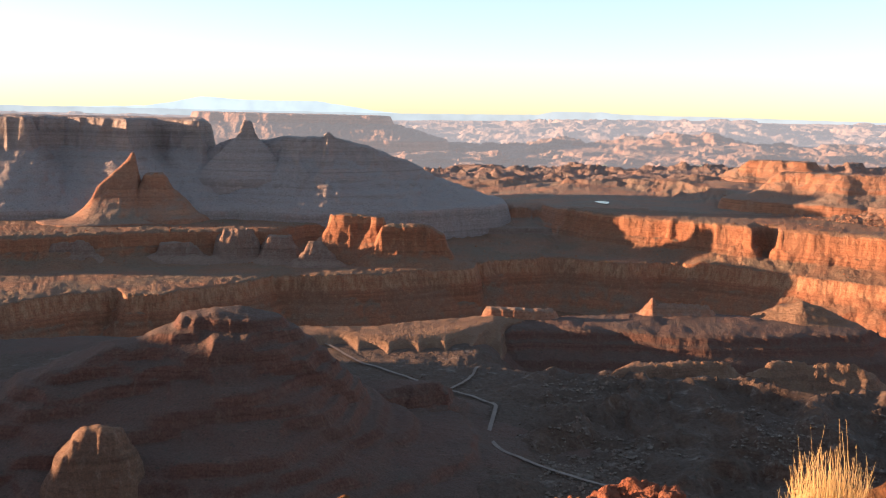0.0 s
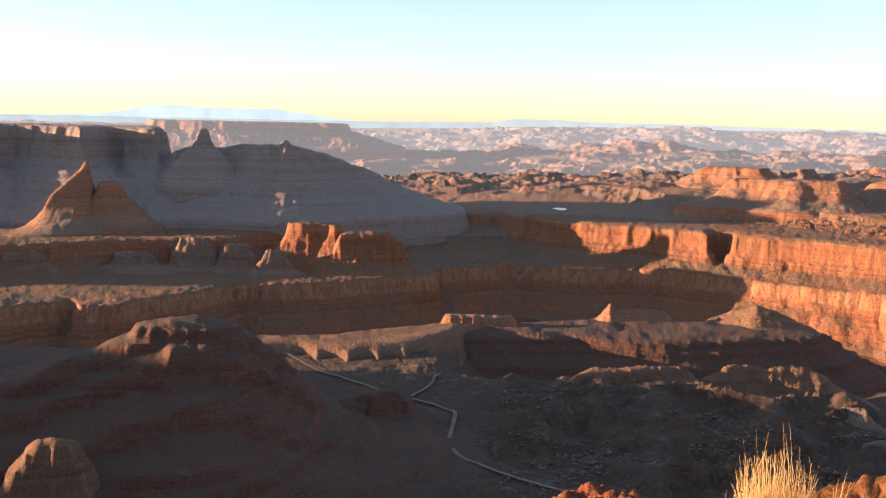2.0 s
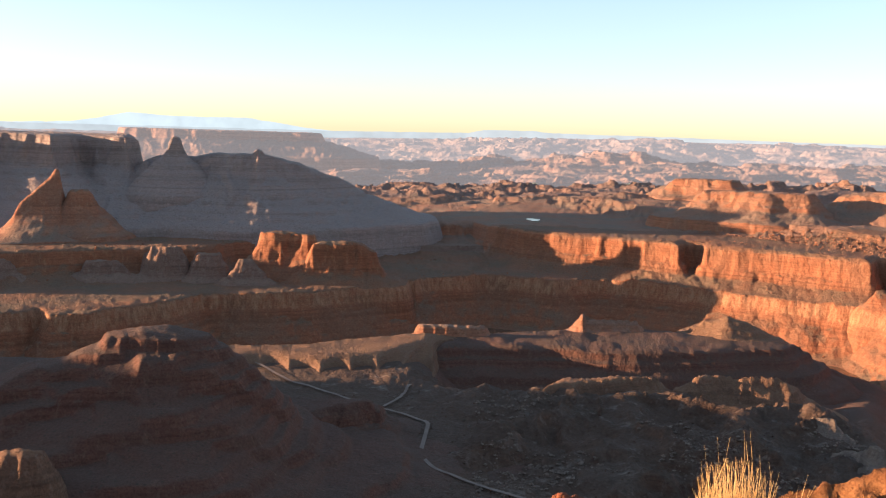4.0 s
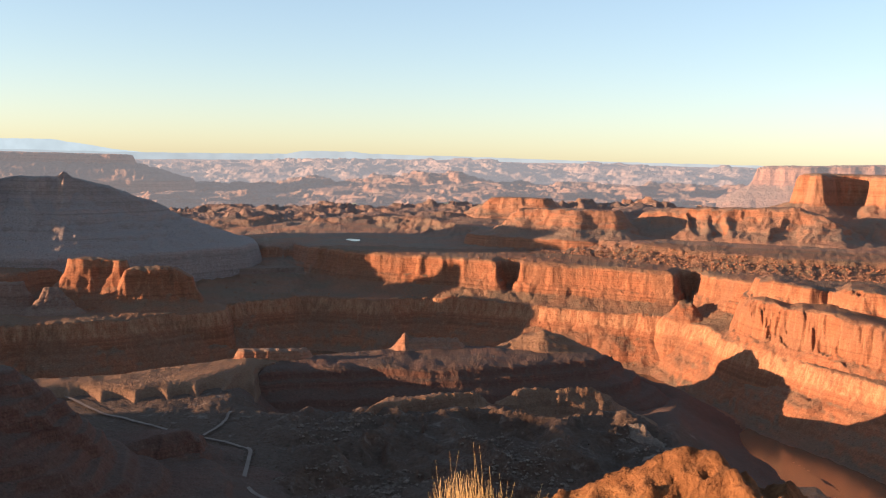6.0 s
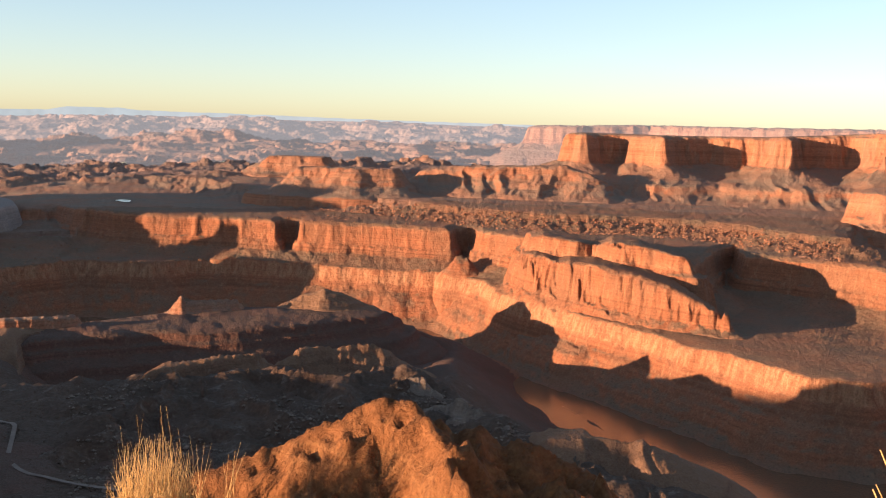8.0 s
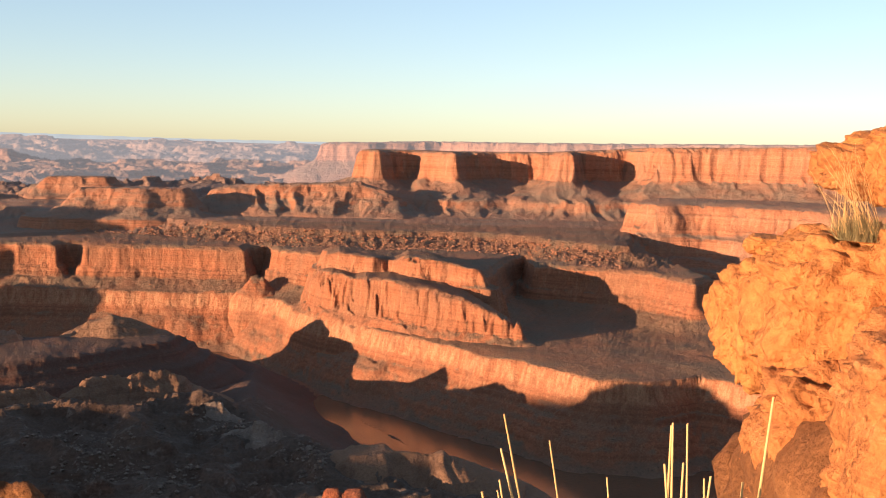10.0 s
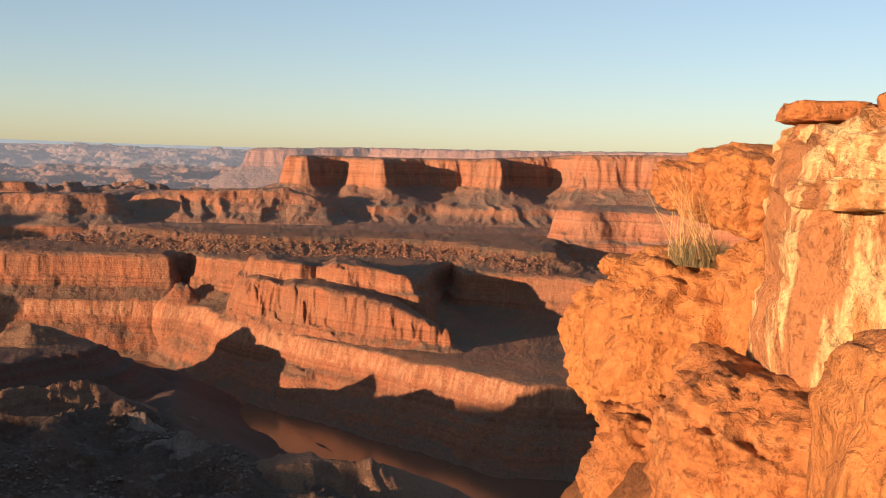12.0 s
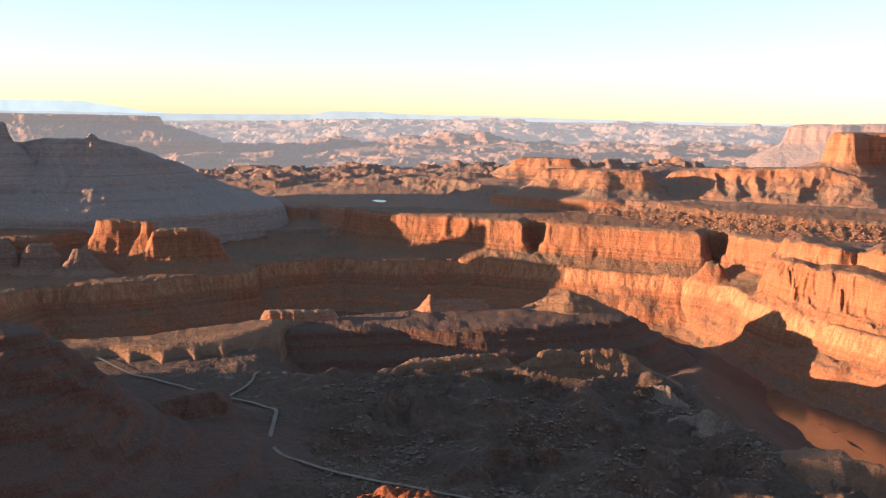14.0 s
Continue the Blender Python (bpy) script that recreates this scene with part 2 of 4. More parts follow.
M_ledge = pitted(rock_material("layered_red_ledge", (0.68, 0.26, 0.085), (0.84, 0.44, 0.18), (0.56, 0.22, 0.075), 0.02, 0.12, 0.0, None, 0.0), 0.022)
pitted(M_near, 0.028)
pitted(M_crumb, 0.018)
pitted(M_spire, 0.3)


def plant_material(name, a, b_, scale=30.0):
    m, t, b = nodes_of(name, 0.7)
    geo = t.nodes.new("ShaderNodeNewGeometry")
    n = n_noise(t, geo.outputs["Position"], scale, 3)
    rnd = geo.outputs["Random Per Island"]
    t.links.new(n_mix(t, n_math(t, "MULTIPLY", n_math(t, "ADD", n, rnd), 0.5), a, b_), b.inputs["Base Color"])
    return m


M_straw = plant_material("dry_straw", (0.40, 0.23, 0.085), (0.66, 0.45, 0.20))
M_sage = plant_material("grey_green_leaf", (0.10, 0.085, 0.04), (0.32, 0.25, 0.12))


def distance_material(name, red, pale, soil, haze_glow):
    """Rock for country towards the skyline; its haze is put in as an even glow."""
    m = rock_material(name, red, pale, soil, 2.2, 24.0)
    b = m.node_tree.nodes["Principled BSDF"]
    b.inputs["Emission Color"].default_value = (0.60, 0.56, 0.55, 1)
    b.inputs["Emission Strength"].default_value = haze_glow
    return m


M_distance = distance_material("haze_glow_country", (0.38, 0.205, 0.145), (0.41, 0.27, 0.20), (0.31, 0.21, 0.16), 0.09)
M_remote = distance_material("haze_glow_skyline", (0.30, 0.20, 0.165), (0.33, 0.25, 0.21), (0.28, 0.21, 0.18), 0.155)


# ---- meshes ----
def mesh_object(name, verts, quads, material, smooth_faces=True):
    me = bpy.data.meshes.new(name)
    me.vertices.add(len(verts))
    me.vertices.foreach_set("co", np.ascontiguousarray(verts, np.float32).ravel())
    me.loops.add(quads.size)
    me.loops.foreach_set("vertex_index", quads.astype(np.int32).ravel())
    me.polygons.add(len(quads))
    me.polygons.foreach_set("loop_start", np.arange(0, quads.size, quads.shape[1], dtype=np.int32))
    me.polygons.foreach_set("use_smooth", np.full(len(quads), smooth_faces))
    me.update(calc_edges=True)
    me.validate()
    me.materials.append(material)
    return new(name, me)


def grid_object(name, x, y, z, material, keep=None, key=None, low=0.0, high=0.0):
    """A sheet over a grid of points; keep: which points matter; key: only faces whose mean of it lies from low to high."""
    n, m = x.shape
    idx = np.arange(n * m).reshape(n, m)
    q = np.stack([idx[:-1, :-1], idx[:-1, 1:], idx[1:, 1:], idx[1:, :-1]], -1).reshape(-1, 4)
    if keep is not None:
        q = q[keep.ravel()[q].any(1)]
    if key is not None:
        mean = key.ravel()[q].mean(1)
        q = q[(mean >= low) & (mean < high)]
    if len(q) < 4:
        return None
    used = np.unique(q)
    back = np.zeros(n * m, np.int64)
    back[used] = np.arange(len(used))
    co = np.stack([x.ravel(), y.ravel(), z.ravel()], 1)[used]
    return mesh_object(name, co, back[q], material)


def gather_rows(rr, z, rows, *more, spread=15):
    """Moves the rows of a polar sheet (distances rr, heights z) to where the ground is steep, so that cliffs get as many
    points as flats. Returns distances, heights and the other arrays at the new rows."""
    rise = np.degrees(np.arctan2(z, rr[:, None]))
    w = np.abs(np.diff(rise, axis=0)) * 33 + 0.6 * np.diff(rr)[:, None] / np.diff(rr).mean()
    n = w.shape[1]
    for _ in range(2):
        c = np.cumsum(np.pad(w, ((0, 0), (spread + 1, spread)), mode="edge"), 1)
        w = (c[:, 2 * spread + 1:] - c[:, :-2 * spread - 1])[:, :n] / (2 * spread + 1)
    c = np.vstack([np.zeros((1, n)), np.cumsum(w, 0)])
    out = np.empty((rows, n))
    for j in range(n):
        out[:, j] = np.interp(np.linspace(0, c[-1, j], rows), c[:, j], rr)
    return [out] + [np.stack([np.interp(out[:, j], rr, v[:, j]) for j in range(n)], 1) for v in (z, *more)]


# ---- lie of the land ----
FAR_RIM = polar([(-75, 980), (-40, 900), (-24, 890), (-21.3, 916), (-18.2, 938), (-17.6, 915), (-15.6, 912), (-11.4, 962), (-9.8, 1010), (-6, 1004), (-3, 1030), (0, 1058),
                 (1.6, 1110), (3.5, 1145), (7, 1172), (10.5, 1142), (12.7, 1176), (15, 1170), (17.2, 1150), (21, 1122), (23, 1110), (27.5, 1096), (29.3, 1040), (31.2, 978),
                 (33.2, 911), (35.5, 866), (38.5, 834), (41.1, 789), (44.3, 754), (47.5, 723), (50.6, 722), (53, 757), (60, 720), (80, 640), (100, 300), (180, 300), (-110, 300)])
NEAR_LAND = polar([(-75, 700), (-30, 790), (-8, 772), (0, 795), (8, 835), (16, 868), (23, 880), (24.4, 862), (24.9, 790), (26.2, 700), (29, 610),
                   (34, 530), (42, 470), (55, 430), (80, 400), (110, 260), (180, 250), (-110, 250)])
UPLAND = polar([(-75, 2600), (-58, 1600), (-32, 1130), (-24, 1085), (-16, 1120), (-9.5, 1130), (-8, 1190), (-3, 1250), (2, 1310), (6, 1345), (7.4, 1330), (8.4, 1278), (10.5, 1250), (12.7, 1230),
                (15, 1212), (17.2, 1192), (17.5, 1222), (18.2, 1222), (18.6, 1188), (21.6, 1174), (24.7, 1156), (27.2, 1140), (27.5, 1182), (28.3, 1185), (28.8, 1134), (31.8, 1084),
                (34.4, 1032), (37, 1000), (39.5, 957), (40.7, 920), (41.3, 970), (42.1, 1090), (43.0, 1125), (43.6, 1048), (45, 1040), (47.1, 1028), (50.2, 1003), (52.6, 960),
                (53.6, 1010), (52, 1100), (50, 1180), (49.8, 1250), (52, 1330), (75, 1200), (75, 4900), (20, 5200), (-30, 5200), (-75, 4900)])
SHELF_EDGE = [(15.8, 1541), (16.4, 1467), (18.2, 1422), (21.6, 1382), (24.7, 1327), (29.1, 1240), (33, 1212), (37.6, 1225), (40.8, 1215), (43.9, 1178), (47, 1110), (49.2, 1106)]
SHELF = polar([(12, 1700)] + SHELF_EDGE + [(48.9, 1300), (53, 1350), (75, 1250), (75, 4900), (20, 5200), (0, 2600)])


ROAD = polar([(-7.2, 718), (-4.6, 644), (-0.6, 592), (1.7, 575), (3.4, 555), (2.9, 499), (3.5, 478), (6.2, 457), (8.9, 443), (11.8, 430), (15, 420), (19, 412)])


def only(mask, make, x, y):
    """make(x, y) where mask holds, 0 elsewhere."""
    out = np.zeros(x.shape)
    if mask.any():
        out[mask] = make(x[mask], y[mask])
    return out


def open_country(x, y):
    """Low mesas, benches and small canyons between 1500 m and the skyline."""
    r = np.hypot(x, y)
    wx = x + 40 * fbm(x / 160, y / 160, 3, 44)
    e = fbm(wx / 260, y / 260, 5, 41)
    fade = 1 - 0.9 * smooth(r, 4000, 4500)
    z = smooth(e, 0.03, 0.075) * 8 + smooth(e, 0.19, 0.23) * 10 - smooth(-e, 0.16, 0.21) * 9
    f = fbm(wx / 75, y / 75, 4, 51)
    z = z + smooth(f, 0.12, 0.19) * 6 + smooth(f, 0.3, 0.36) * 6 + (ridged(x / 45, y / 45, 3, 55) - 0.6) * 4
    return smooth(r, 1500, 2000) * fade * z + smooth(r, 2300, 4700) * 90


def land(x, y):
    """Height of the open ground."""
    r = np.hypot(x, y)
    a = np.degrees(np.arctan2(x, y))
    mid = (r > 560) & (r < 1800)
    w1 = only(mid, lambda x, y: fbm(x / 70, y / 70, 4, 3), x, y)
    w2 = only(mid, lambda x, y: ridged(x / 22, y / 22, 3, 9) + 0.3 * (ridged(x / 7, y / 7, 3, 12) - 0.5), x, y)
    w3 = only(mid, lambda x, y: ridged(x / 34, y / 34, 3, 19), x, y)
    df = np.where(r < 560, 120.0, np.where(r > 1420, -300.0, 0.0))
    belt = (r >= 560) & (r <= 1420)
    df[belt] = inside(x[belt], y[belt], FAR_RIM)
    df = df + w1 * 8 + (w2 - 0.5) * 6
    talus = smooth(df, 4, 14) * (1 - smooth(df, 40, 62))
    zf = step(df + talus * (w3 - 0.6) * 9, [(-20, -165), (-1, -166), (0.5, -171), (3, -180), (6, -182), (8, -188), (11, -190), (34, -209), (37, -213), (52, -220), (95, -240)])
    zf = np.where((df > 3) & (df < 60), terrace(zf, 6, 0.55, w1 * 2), zf)
    dn = np.where(r < 380, 200.0, -300.0)
    belt = (r >= 380) & (r <= 1060)
    dn[belt] = inside(x[belt], y[belt], NEAR_LAND)
    dn = dn + w1 * 12
    zn = step(dn, [(-190, -240), (-110, -226), (-95, -217), (-30, -189), (0, -171), (25, -165)])
    z = np.maximum(zf, zn)
    # hollow before the gooseneck, gullied clay on the near bench
    hollow = smooth(r, 640, 700) * (1 - smooth(r, 715 + 5 * a, 745 + 5 * a)) * smooth(a, 2, 6) * (1 - smooth(a, 25, 28))
    z = z - 25 * hollow

    def gullies(x, y):
        a = np.degrees(np.arctan2(x, y))
        rough = 0.05 + 0.95 * smooth(beside(x, y, ROAD), 5, 30)
        warp_x, warp_y = x + 14 * fbm(x / 40, y / 40, 3, 23), y + 14 * fbm(x / 40, y / 40, 3, 24)
        hills = (ridged(warp_x / 48, warp_y / 48, 4, 21) - 0.6) * 22 * smooth(a, 1, 9) + (ridged(warp_x / 15, warp_y / 15, 3, 26) - 0.6) * 4.5 * smooth(a, -2, 7)
        return (1 - smooth(np.hypot(x, y), 640, 760)) * rough * (hills + fbm(x / 18, y / 18, 4, 5) * 2.4)

    z = z + smooth(dn, -20, 30) * only((r > 370) & (r < 760) & (np.abs(a) < 75), gullies, x, y)
    # upland step and shelf
    du = np.where(r < 900, -300.0, 300.0)
    belt = (r >= 900) & (r <= 1800)
    du[belt] = inside(x[belt], y[belt], UPLAND)
    open_side = smooth(a, -2, 1) * (1 - smooth(a, 5.5, 7.4))
    du = du * (1 - 0.8 * open_side) - 12 * open_side + w1 * 5 + (w2 - 0.5) * 6
    lift = 30 + 14 * smooth(a, -4, 9)
    up = step(du + (w3 - 0.6) * 12 * (1 - smooth(du, -14, -6)), [(-38, 0), (-14, 0.2), (-9, 0.24), (-7, 0.4), (-3, 0.46), (-0.5, 0.55), (2, 0.9), (5, 0.94), (9, 1.0)]) * lift
    up = np.where(du < 40, terrace(up, 5.5, 0.6, w1 * 2), up)
    ds = np.where(r < 1040, -300.0, 0.0)
    belt = (r >= 1040) & (r <= 1800)
    ds[belt] = inside(x[belt], y[belt], SHELF)
    ds = ds + w1 * 8 + (w2 - 0.5) * 8
    shelf = step(ds, [(-45, 0), (-6, 8), (-1, 10), (1.5, 15), (20, 16)])
    up = up + shelf + (16 * smooth(a, 2, 14) - shelf) * smooth(r, 1640, 1800)
    z = z + up
    rubble = smooth(ds, -60, -40) * (1 - smooth(ds, -8, 0)) + 0.4 * smooth(du, -40, -30) * (1 - smooth(du, -8, 0))
    z = z + only(rubble > 0, lambda x, y: (ridged(x / 9, y / 9, 3, 33) - 0.5) * 7, x, y) * rubble
    z = z + only(r > 1490, open_country, x, y)
    z = z + only(r > 370, lambda x, y: fbm(x / 30, y / 30, 4, 61) * 1.2 + (ridged(x / 8, y / 8, 2, 64) - 0.5) * 1.3 * smooth(np.hypot(x, y), 760, 900), x, y)
    return z


def country(name, label, az, rr, rows, material):
    a2, r2 = np.meshgrid(np.radians(az), rr)
    z2 = land(r2 * np.sin(a2), r2 * np.cos(a2))
    r2, z2 = gather_rows(rr, z2, rows)
    a2 = np.repeat(np.radians(az)[None, :], rows, 0)
    x2, y2 = r2 * np.sin(a2), r2 * np.cos(a2)
    return tagged(grid_object(name, x2, y2, z2, material), label, "ground", kind="structure"), x2, y2, z2, r2


az = np.concatenate([np.arange(-180, -30, 1.5), np.arange(-30, -26, 0.25), np.arange(-26, 58, 0.085), np.arange(58, 64, 0.25), np.arange(64, 180.1, 1.45)])
az[-1] = 180
ground, gx, gy, gz, gr = country("ground", "dry red desert ground cut by a river canyon", az,
                                 np.concatenate([np.linspace(15, 380, 20), np.arange(382, 640, 1.6), np.arange(640, 1420, 1.1), np.arange(1420, 1800, 3), np.arange(1800, 2301, 8)]), 530, M_ground)
# haze and shade by colour: paler rock far out, dark rock on near wall
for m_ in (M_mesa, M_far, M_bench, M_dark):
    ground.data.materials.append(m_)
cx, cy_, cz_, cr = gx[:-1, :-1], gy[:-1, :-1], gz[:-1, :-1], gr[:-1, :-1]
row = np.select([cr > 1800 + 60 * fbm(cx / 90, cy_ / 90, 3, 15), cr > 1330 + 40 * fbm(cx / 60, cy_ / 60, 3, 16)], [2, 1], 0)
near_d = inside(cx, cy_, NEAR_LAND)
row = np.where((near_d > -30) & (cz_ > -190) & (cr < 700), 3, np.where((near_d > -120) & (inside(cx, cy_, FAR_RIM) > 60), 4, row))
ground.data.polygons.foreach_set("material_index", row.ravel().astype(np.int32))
az_far = np.concatenate([np.arange(-60, -26, 0.5), np.arange(-26, 58, 0.08), np.arange(58, 100, 0.5)])
# the haze is a glow in both sheets' material, stronger in the farther one
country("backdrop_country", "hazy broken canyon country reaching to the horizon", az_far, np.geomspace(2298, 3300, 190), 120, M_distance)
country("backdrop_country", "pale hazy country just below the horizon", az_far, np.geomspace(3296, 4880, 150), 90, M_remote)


def landform(name, label, ring, profile, skyline=None, top=None, base=None, warp=(8, 60, 6, 16), relief=1.5, period=9.0, k=0.5, seed=0,
             da=0.085, dr=1.7, material=None, pad=60, category="mesa", group="", gully=0.0, scallop=None, edges=(-5, 6), tight=None):
    """A mesa, butte or ridge. ring: bearing and distance of the rim; profile: metres inside the rim and height;
    skyline: bearing and height of its top, which stretches the profile between base and top."""
    ring_a = [v[0] for v in ring]
    ring_r = [v[1] for v in ring]
    mid = sum(ring_r) / len(ring_r)
    pad = pad + 30
    pa = math.degrees(pad / mid)
    al, rl = np.arange(min(ring_a) - pa, max(ring_a) + pa, da), np.arange(min(ring_r) - pad, max(ring_r) + pad, dr * 0.8)
    a2, r2 = np.meshgrid(np.radians(al), rl)
    x, y = r2 * np.sin(a2), r2 * np.cos(a2)
    d = inside(x, y, polar(ring))
    d = d + fbm(x / warp[1], y / warp[1], 4, seed + 1) * warp[0] + (ridged(x / warp[3], y / warp[3], 3, seed + 2) - 0.6) * warp[2] * (0.3 + 0.7 * smooth(d, -26, -5))
    if tight:
        d = np.where(d < 0, d * (1 + tight[2] * smooth(np.degrees(a2), tight[0], tight[1])), d)
    if scallop:
        wave = (0.5 + 0.5 * np.cos(6.2832 * (np.degrees(a2) - scallop[1]) / scallop[0] + fbm(x / 30, y / 30, 2, seed + 7) * 1.2)) ** 1.6
        d = np.where(d < 0, d * (1 + scallop[3] * (0.6 - wave) * (1 - smooth(np.degrees(a2), scallop[2], scallop[2] + 2))), d)
    z = step(d, profile)
    slope = smooth(d, profile[0][0] - 5, profile[0][0] * 0.6) * (1 - smooth(d, -6, 3))
    if gully:
        side = a2 * mid / 30 + fbm(x / 60, y / 60, 3, seed + 6) * 0.8
        z = z + (ridged(side, d / 130, 4, seed + 5) - 0.62) * gully * slope
    if skyline:
        s = np.interp(np.degrees(a2), [v[0] for v in skyline], [v[1] for v in skyline])
        z = base + (z - base) * (s - base) / (top - base)
    z = terrace(z, period, k, seed + 2.5 * fbm(x / 45, y / 45, 3, seed + 8))
    z = z + fbm(x / 14, y / 14, 4, seed + 3) * relief
    z = z - np.maximum(profile[0][0] - d, 0) * 3.0
    r2, z, d = gather_rows(rl, z, int(len(rl) * 0.62), d, spread=6)
    a2 = np.repeat(np.radians(al)[None, :], len(r2), 0)
    x, y = r2 * np.sin(a2), r2 * np.cos(a2)
    g = land(x, y)
    keep = z > g - 2.5
    whole = new(name)
    mid_a = radians(sum(ring_a) / len(ring_a))
    home = Vector((mid * math.sin(mid_a), mid * math.cos(mid_a), float(z[keep].min()) if keep.any() else 0.0))
    whole.location = home
    for part_name, low, high in (("talus", -1e9, edges[0]), ("cliff", edges[0], edges[1]), ("cap", edges[1], 1e9)):
        ob = grid_object(part_name, x - home.x, y - home.y, z - home.z, material or M_mesa, keep, d, low, high)
        if ob:
            ob.parent = whole
    return tagged(whole, label, category, group)

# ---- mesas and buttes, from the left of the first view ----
# this mesa, butte and ridge carry their haze as a paler rock colour
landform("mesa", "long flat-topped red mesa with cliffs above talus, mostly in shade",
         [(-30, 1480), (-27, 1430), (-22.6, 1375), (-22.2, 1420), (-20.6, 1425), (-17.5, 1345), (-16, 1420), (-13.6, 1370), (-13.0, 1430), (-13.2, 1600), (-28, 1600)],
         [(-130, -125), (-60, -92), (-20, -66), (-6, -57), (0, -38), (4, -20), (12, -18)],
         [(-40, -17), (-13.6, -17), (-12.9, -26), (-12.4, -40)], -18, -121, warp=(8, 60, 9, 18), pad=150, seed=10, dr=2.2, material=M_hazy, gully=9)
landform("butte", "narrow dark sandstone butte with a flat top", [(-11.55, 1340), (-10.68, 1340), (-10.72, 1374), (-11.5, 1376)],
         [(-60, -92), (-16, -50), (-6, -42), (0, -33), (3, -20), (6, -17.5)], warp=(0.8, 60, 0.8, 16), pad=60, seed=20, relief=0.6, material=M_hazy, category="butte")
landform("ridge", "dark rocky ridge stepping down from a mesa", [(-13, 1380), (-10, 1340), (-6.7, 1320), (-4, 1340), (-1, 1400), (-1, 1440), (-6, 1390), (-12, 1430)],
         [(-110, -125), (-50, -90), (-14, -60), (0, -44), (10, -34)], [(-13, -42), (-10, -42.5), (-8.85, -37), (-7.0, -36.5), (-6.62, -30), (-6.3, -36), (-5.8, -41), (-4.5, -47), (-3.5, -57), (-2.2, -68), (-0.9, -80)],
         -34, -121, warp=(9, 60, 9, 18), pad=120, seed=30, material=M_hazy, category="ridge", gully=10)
# haze over this mesa comes from a glow put into its rock
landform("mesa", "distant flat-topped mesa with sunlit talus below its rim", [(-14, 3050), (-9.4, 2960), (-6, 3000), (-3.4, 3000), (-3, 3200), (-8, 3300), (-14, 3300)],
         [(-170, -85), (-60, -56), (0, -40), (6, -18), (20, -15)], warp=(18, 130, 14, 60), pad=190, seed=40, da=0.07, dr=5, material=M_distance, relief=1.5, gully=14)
landform("pinnacle", "slender rock pinnacle on a sunlit talus cone", [(-19.3, 1228), (-18.2, 1236), (-17.1, 1246), (-16.9, 1254), (-17.4, 1258), (-19.2, 1240)],
         [(-64, -134), (-34, -116), (-14, -94), (-5, -80), (-1, -66), (2, -57), (4, -55)],
         [(-20.8, -124), (-19.5, -102), (-18.4, -82), (-17.6, -66), (-17.36, -58), (-17.22, -54), (-17.1, -58), (-16.98, -72), (-16.7, -90), (-15.9, -118)], -55, -134, warp=(1.5, 40, 1.5, 9), pad=70, seed=50, material=M_mesa, category="pinnacle",
         gully=12, relief=0.6, k=0.2)
landform("ridge", "small eroded ridge below a rock pinnacle", [(-16.7, 1240), (-15.6, 1236), (-15.4, 1252), (-16.6, 1262)],
         [(-50, -134), (-22, -114), (-6, -96), (0, -84), (4, -79)], warp=(3, 40, 3, 12), pad=70, seed=55, material=M_mesa, category="ridge", gully=6)
landform("butte", "blocky red sandstone butte with a sunlit rim", [(-6.6, 1125), (-3.7, 1105), (-3.5, 1125), (-5, 1150), (-6.6, 1145)],
         [(-36, -167), (-18, -152), (-8, -144), (0, -130), (3, -118), (10, -116)], warp=(7, 30, 7, 12), pad=45, seed=60, material=M_ground, category="butte")
landform("butte", "blocky red sandstone butte with a sunlit rim", [(-3.9, 1080), (-1.4, 1078), (0.3, 1090), (0.3, 1115), (-3.6, 1112)],
         [(-30, -168), (-14, -158), (-5, -152), (0, -140), (3, -125), (10, -122)], [(-4, -124), (-1.1, -122), (0, -132), (0.6, -144)], -122, -165,
         warp=(5, 30, 7, 12), material=M_ground, pad=40, seed=70, category="butte")
# greyed rock imitates shade on these red outcrops
for i, (a, r, top, w) in enumerate([(-9.2, 1092, -136, 14), (-11.6, 1100, -132, 20), (-20.5, 1092, -142, 20), (-14.8, 1098, -146, 22), (-7.2, 1070, -140, 13)]):
    q = math.degrees(w / r)
    landform("rock_outcrop", "low red rock outcrop catching the sun", [(a - q, r), (a + q, r), (a + q * 0.6, r + w), (a - q, r + w)],
             [(-24, -167), (-9, -159), (-3, top - 12), (0, top - 8), (3, top)], warp=(5, 24, 4, 9), pad=30, material=M_drab, seed=80 + i, category="rock", group="outcrops on the bench")
landform("rock_shelf", "low pale sandstone shelf on the open plain", [(1.4, 1306), (3.7, 1318), (6.3, 1334), (6.6, 1400), (1.2, 1372)],
         [(-16, -164), (-4, -157), (0, -154.5), (1.5, -150.5), (8, -150)], warp=(4, 30, 3, 10), relief=0.4, pad=20, seed=95, material=M_drab, category="rock", k=0.2)
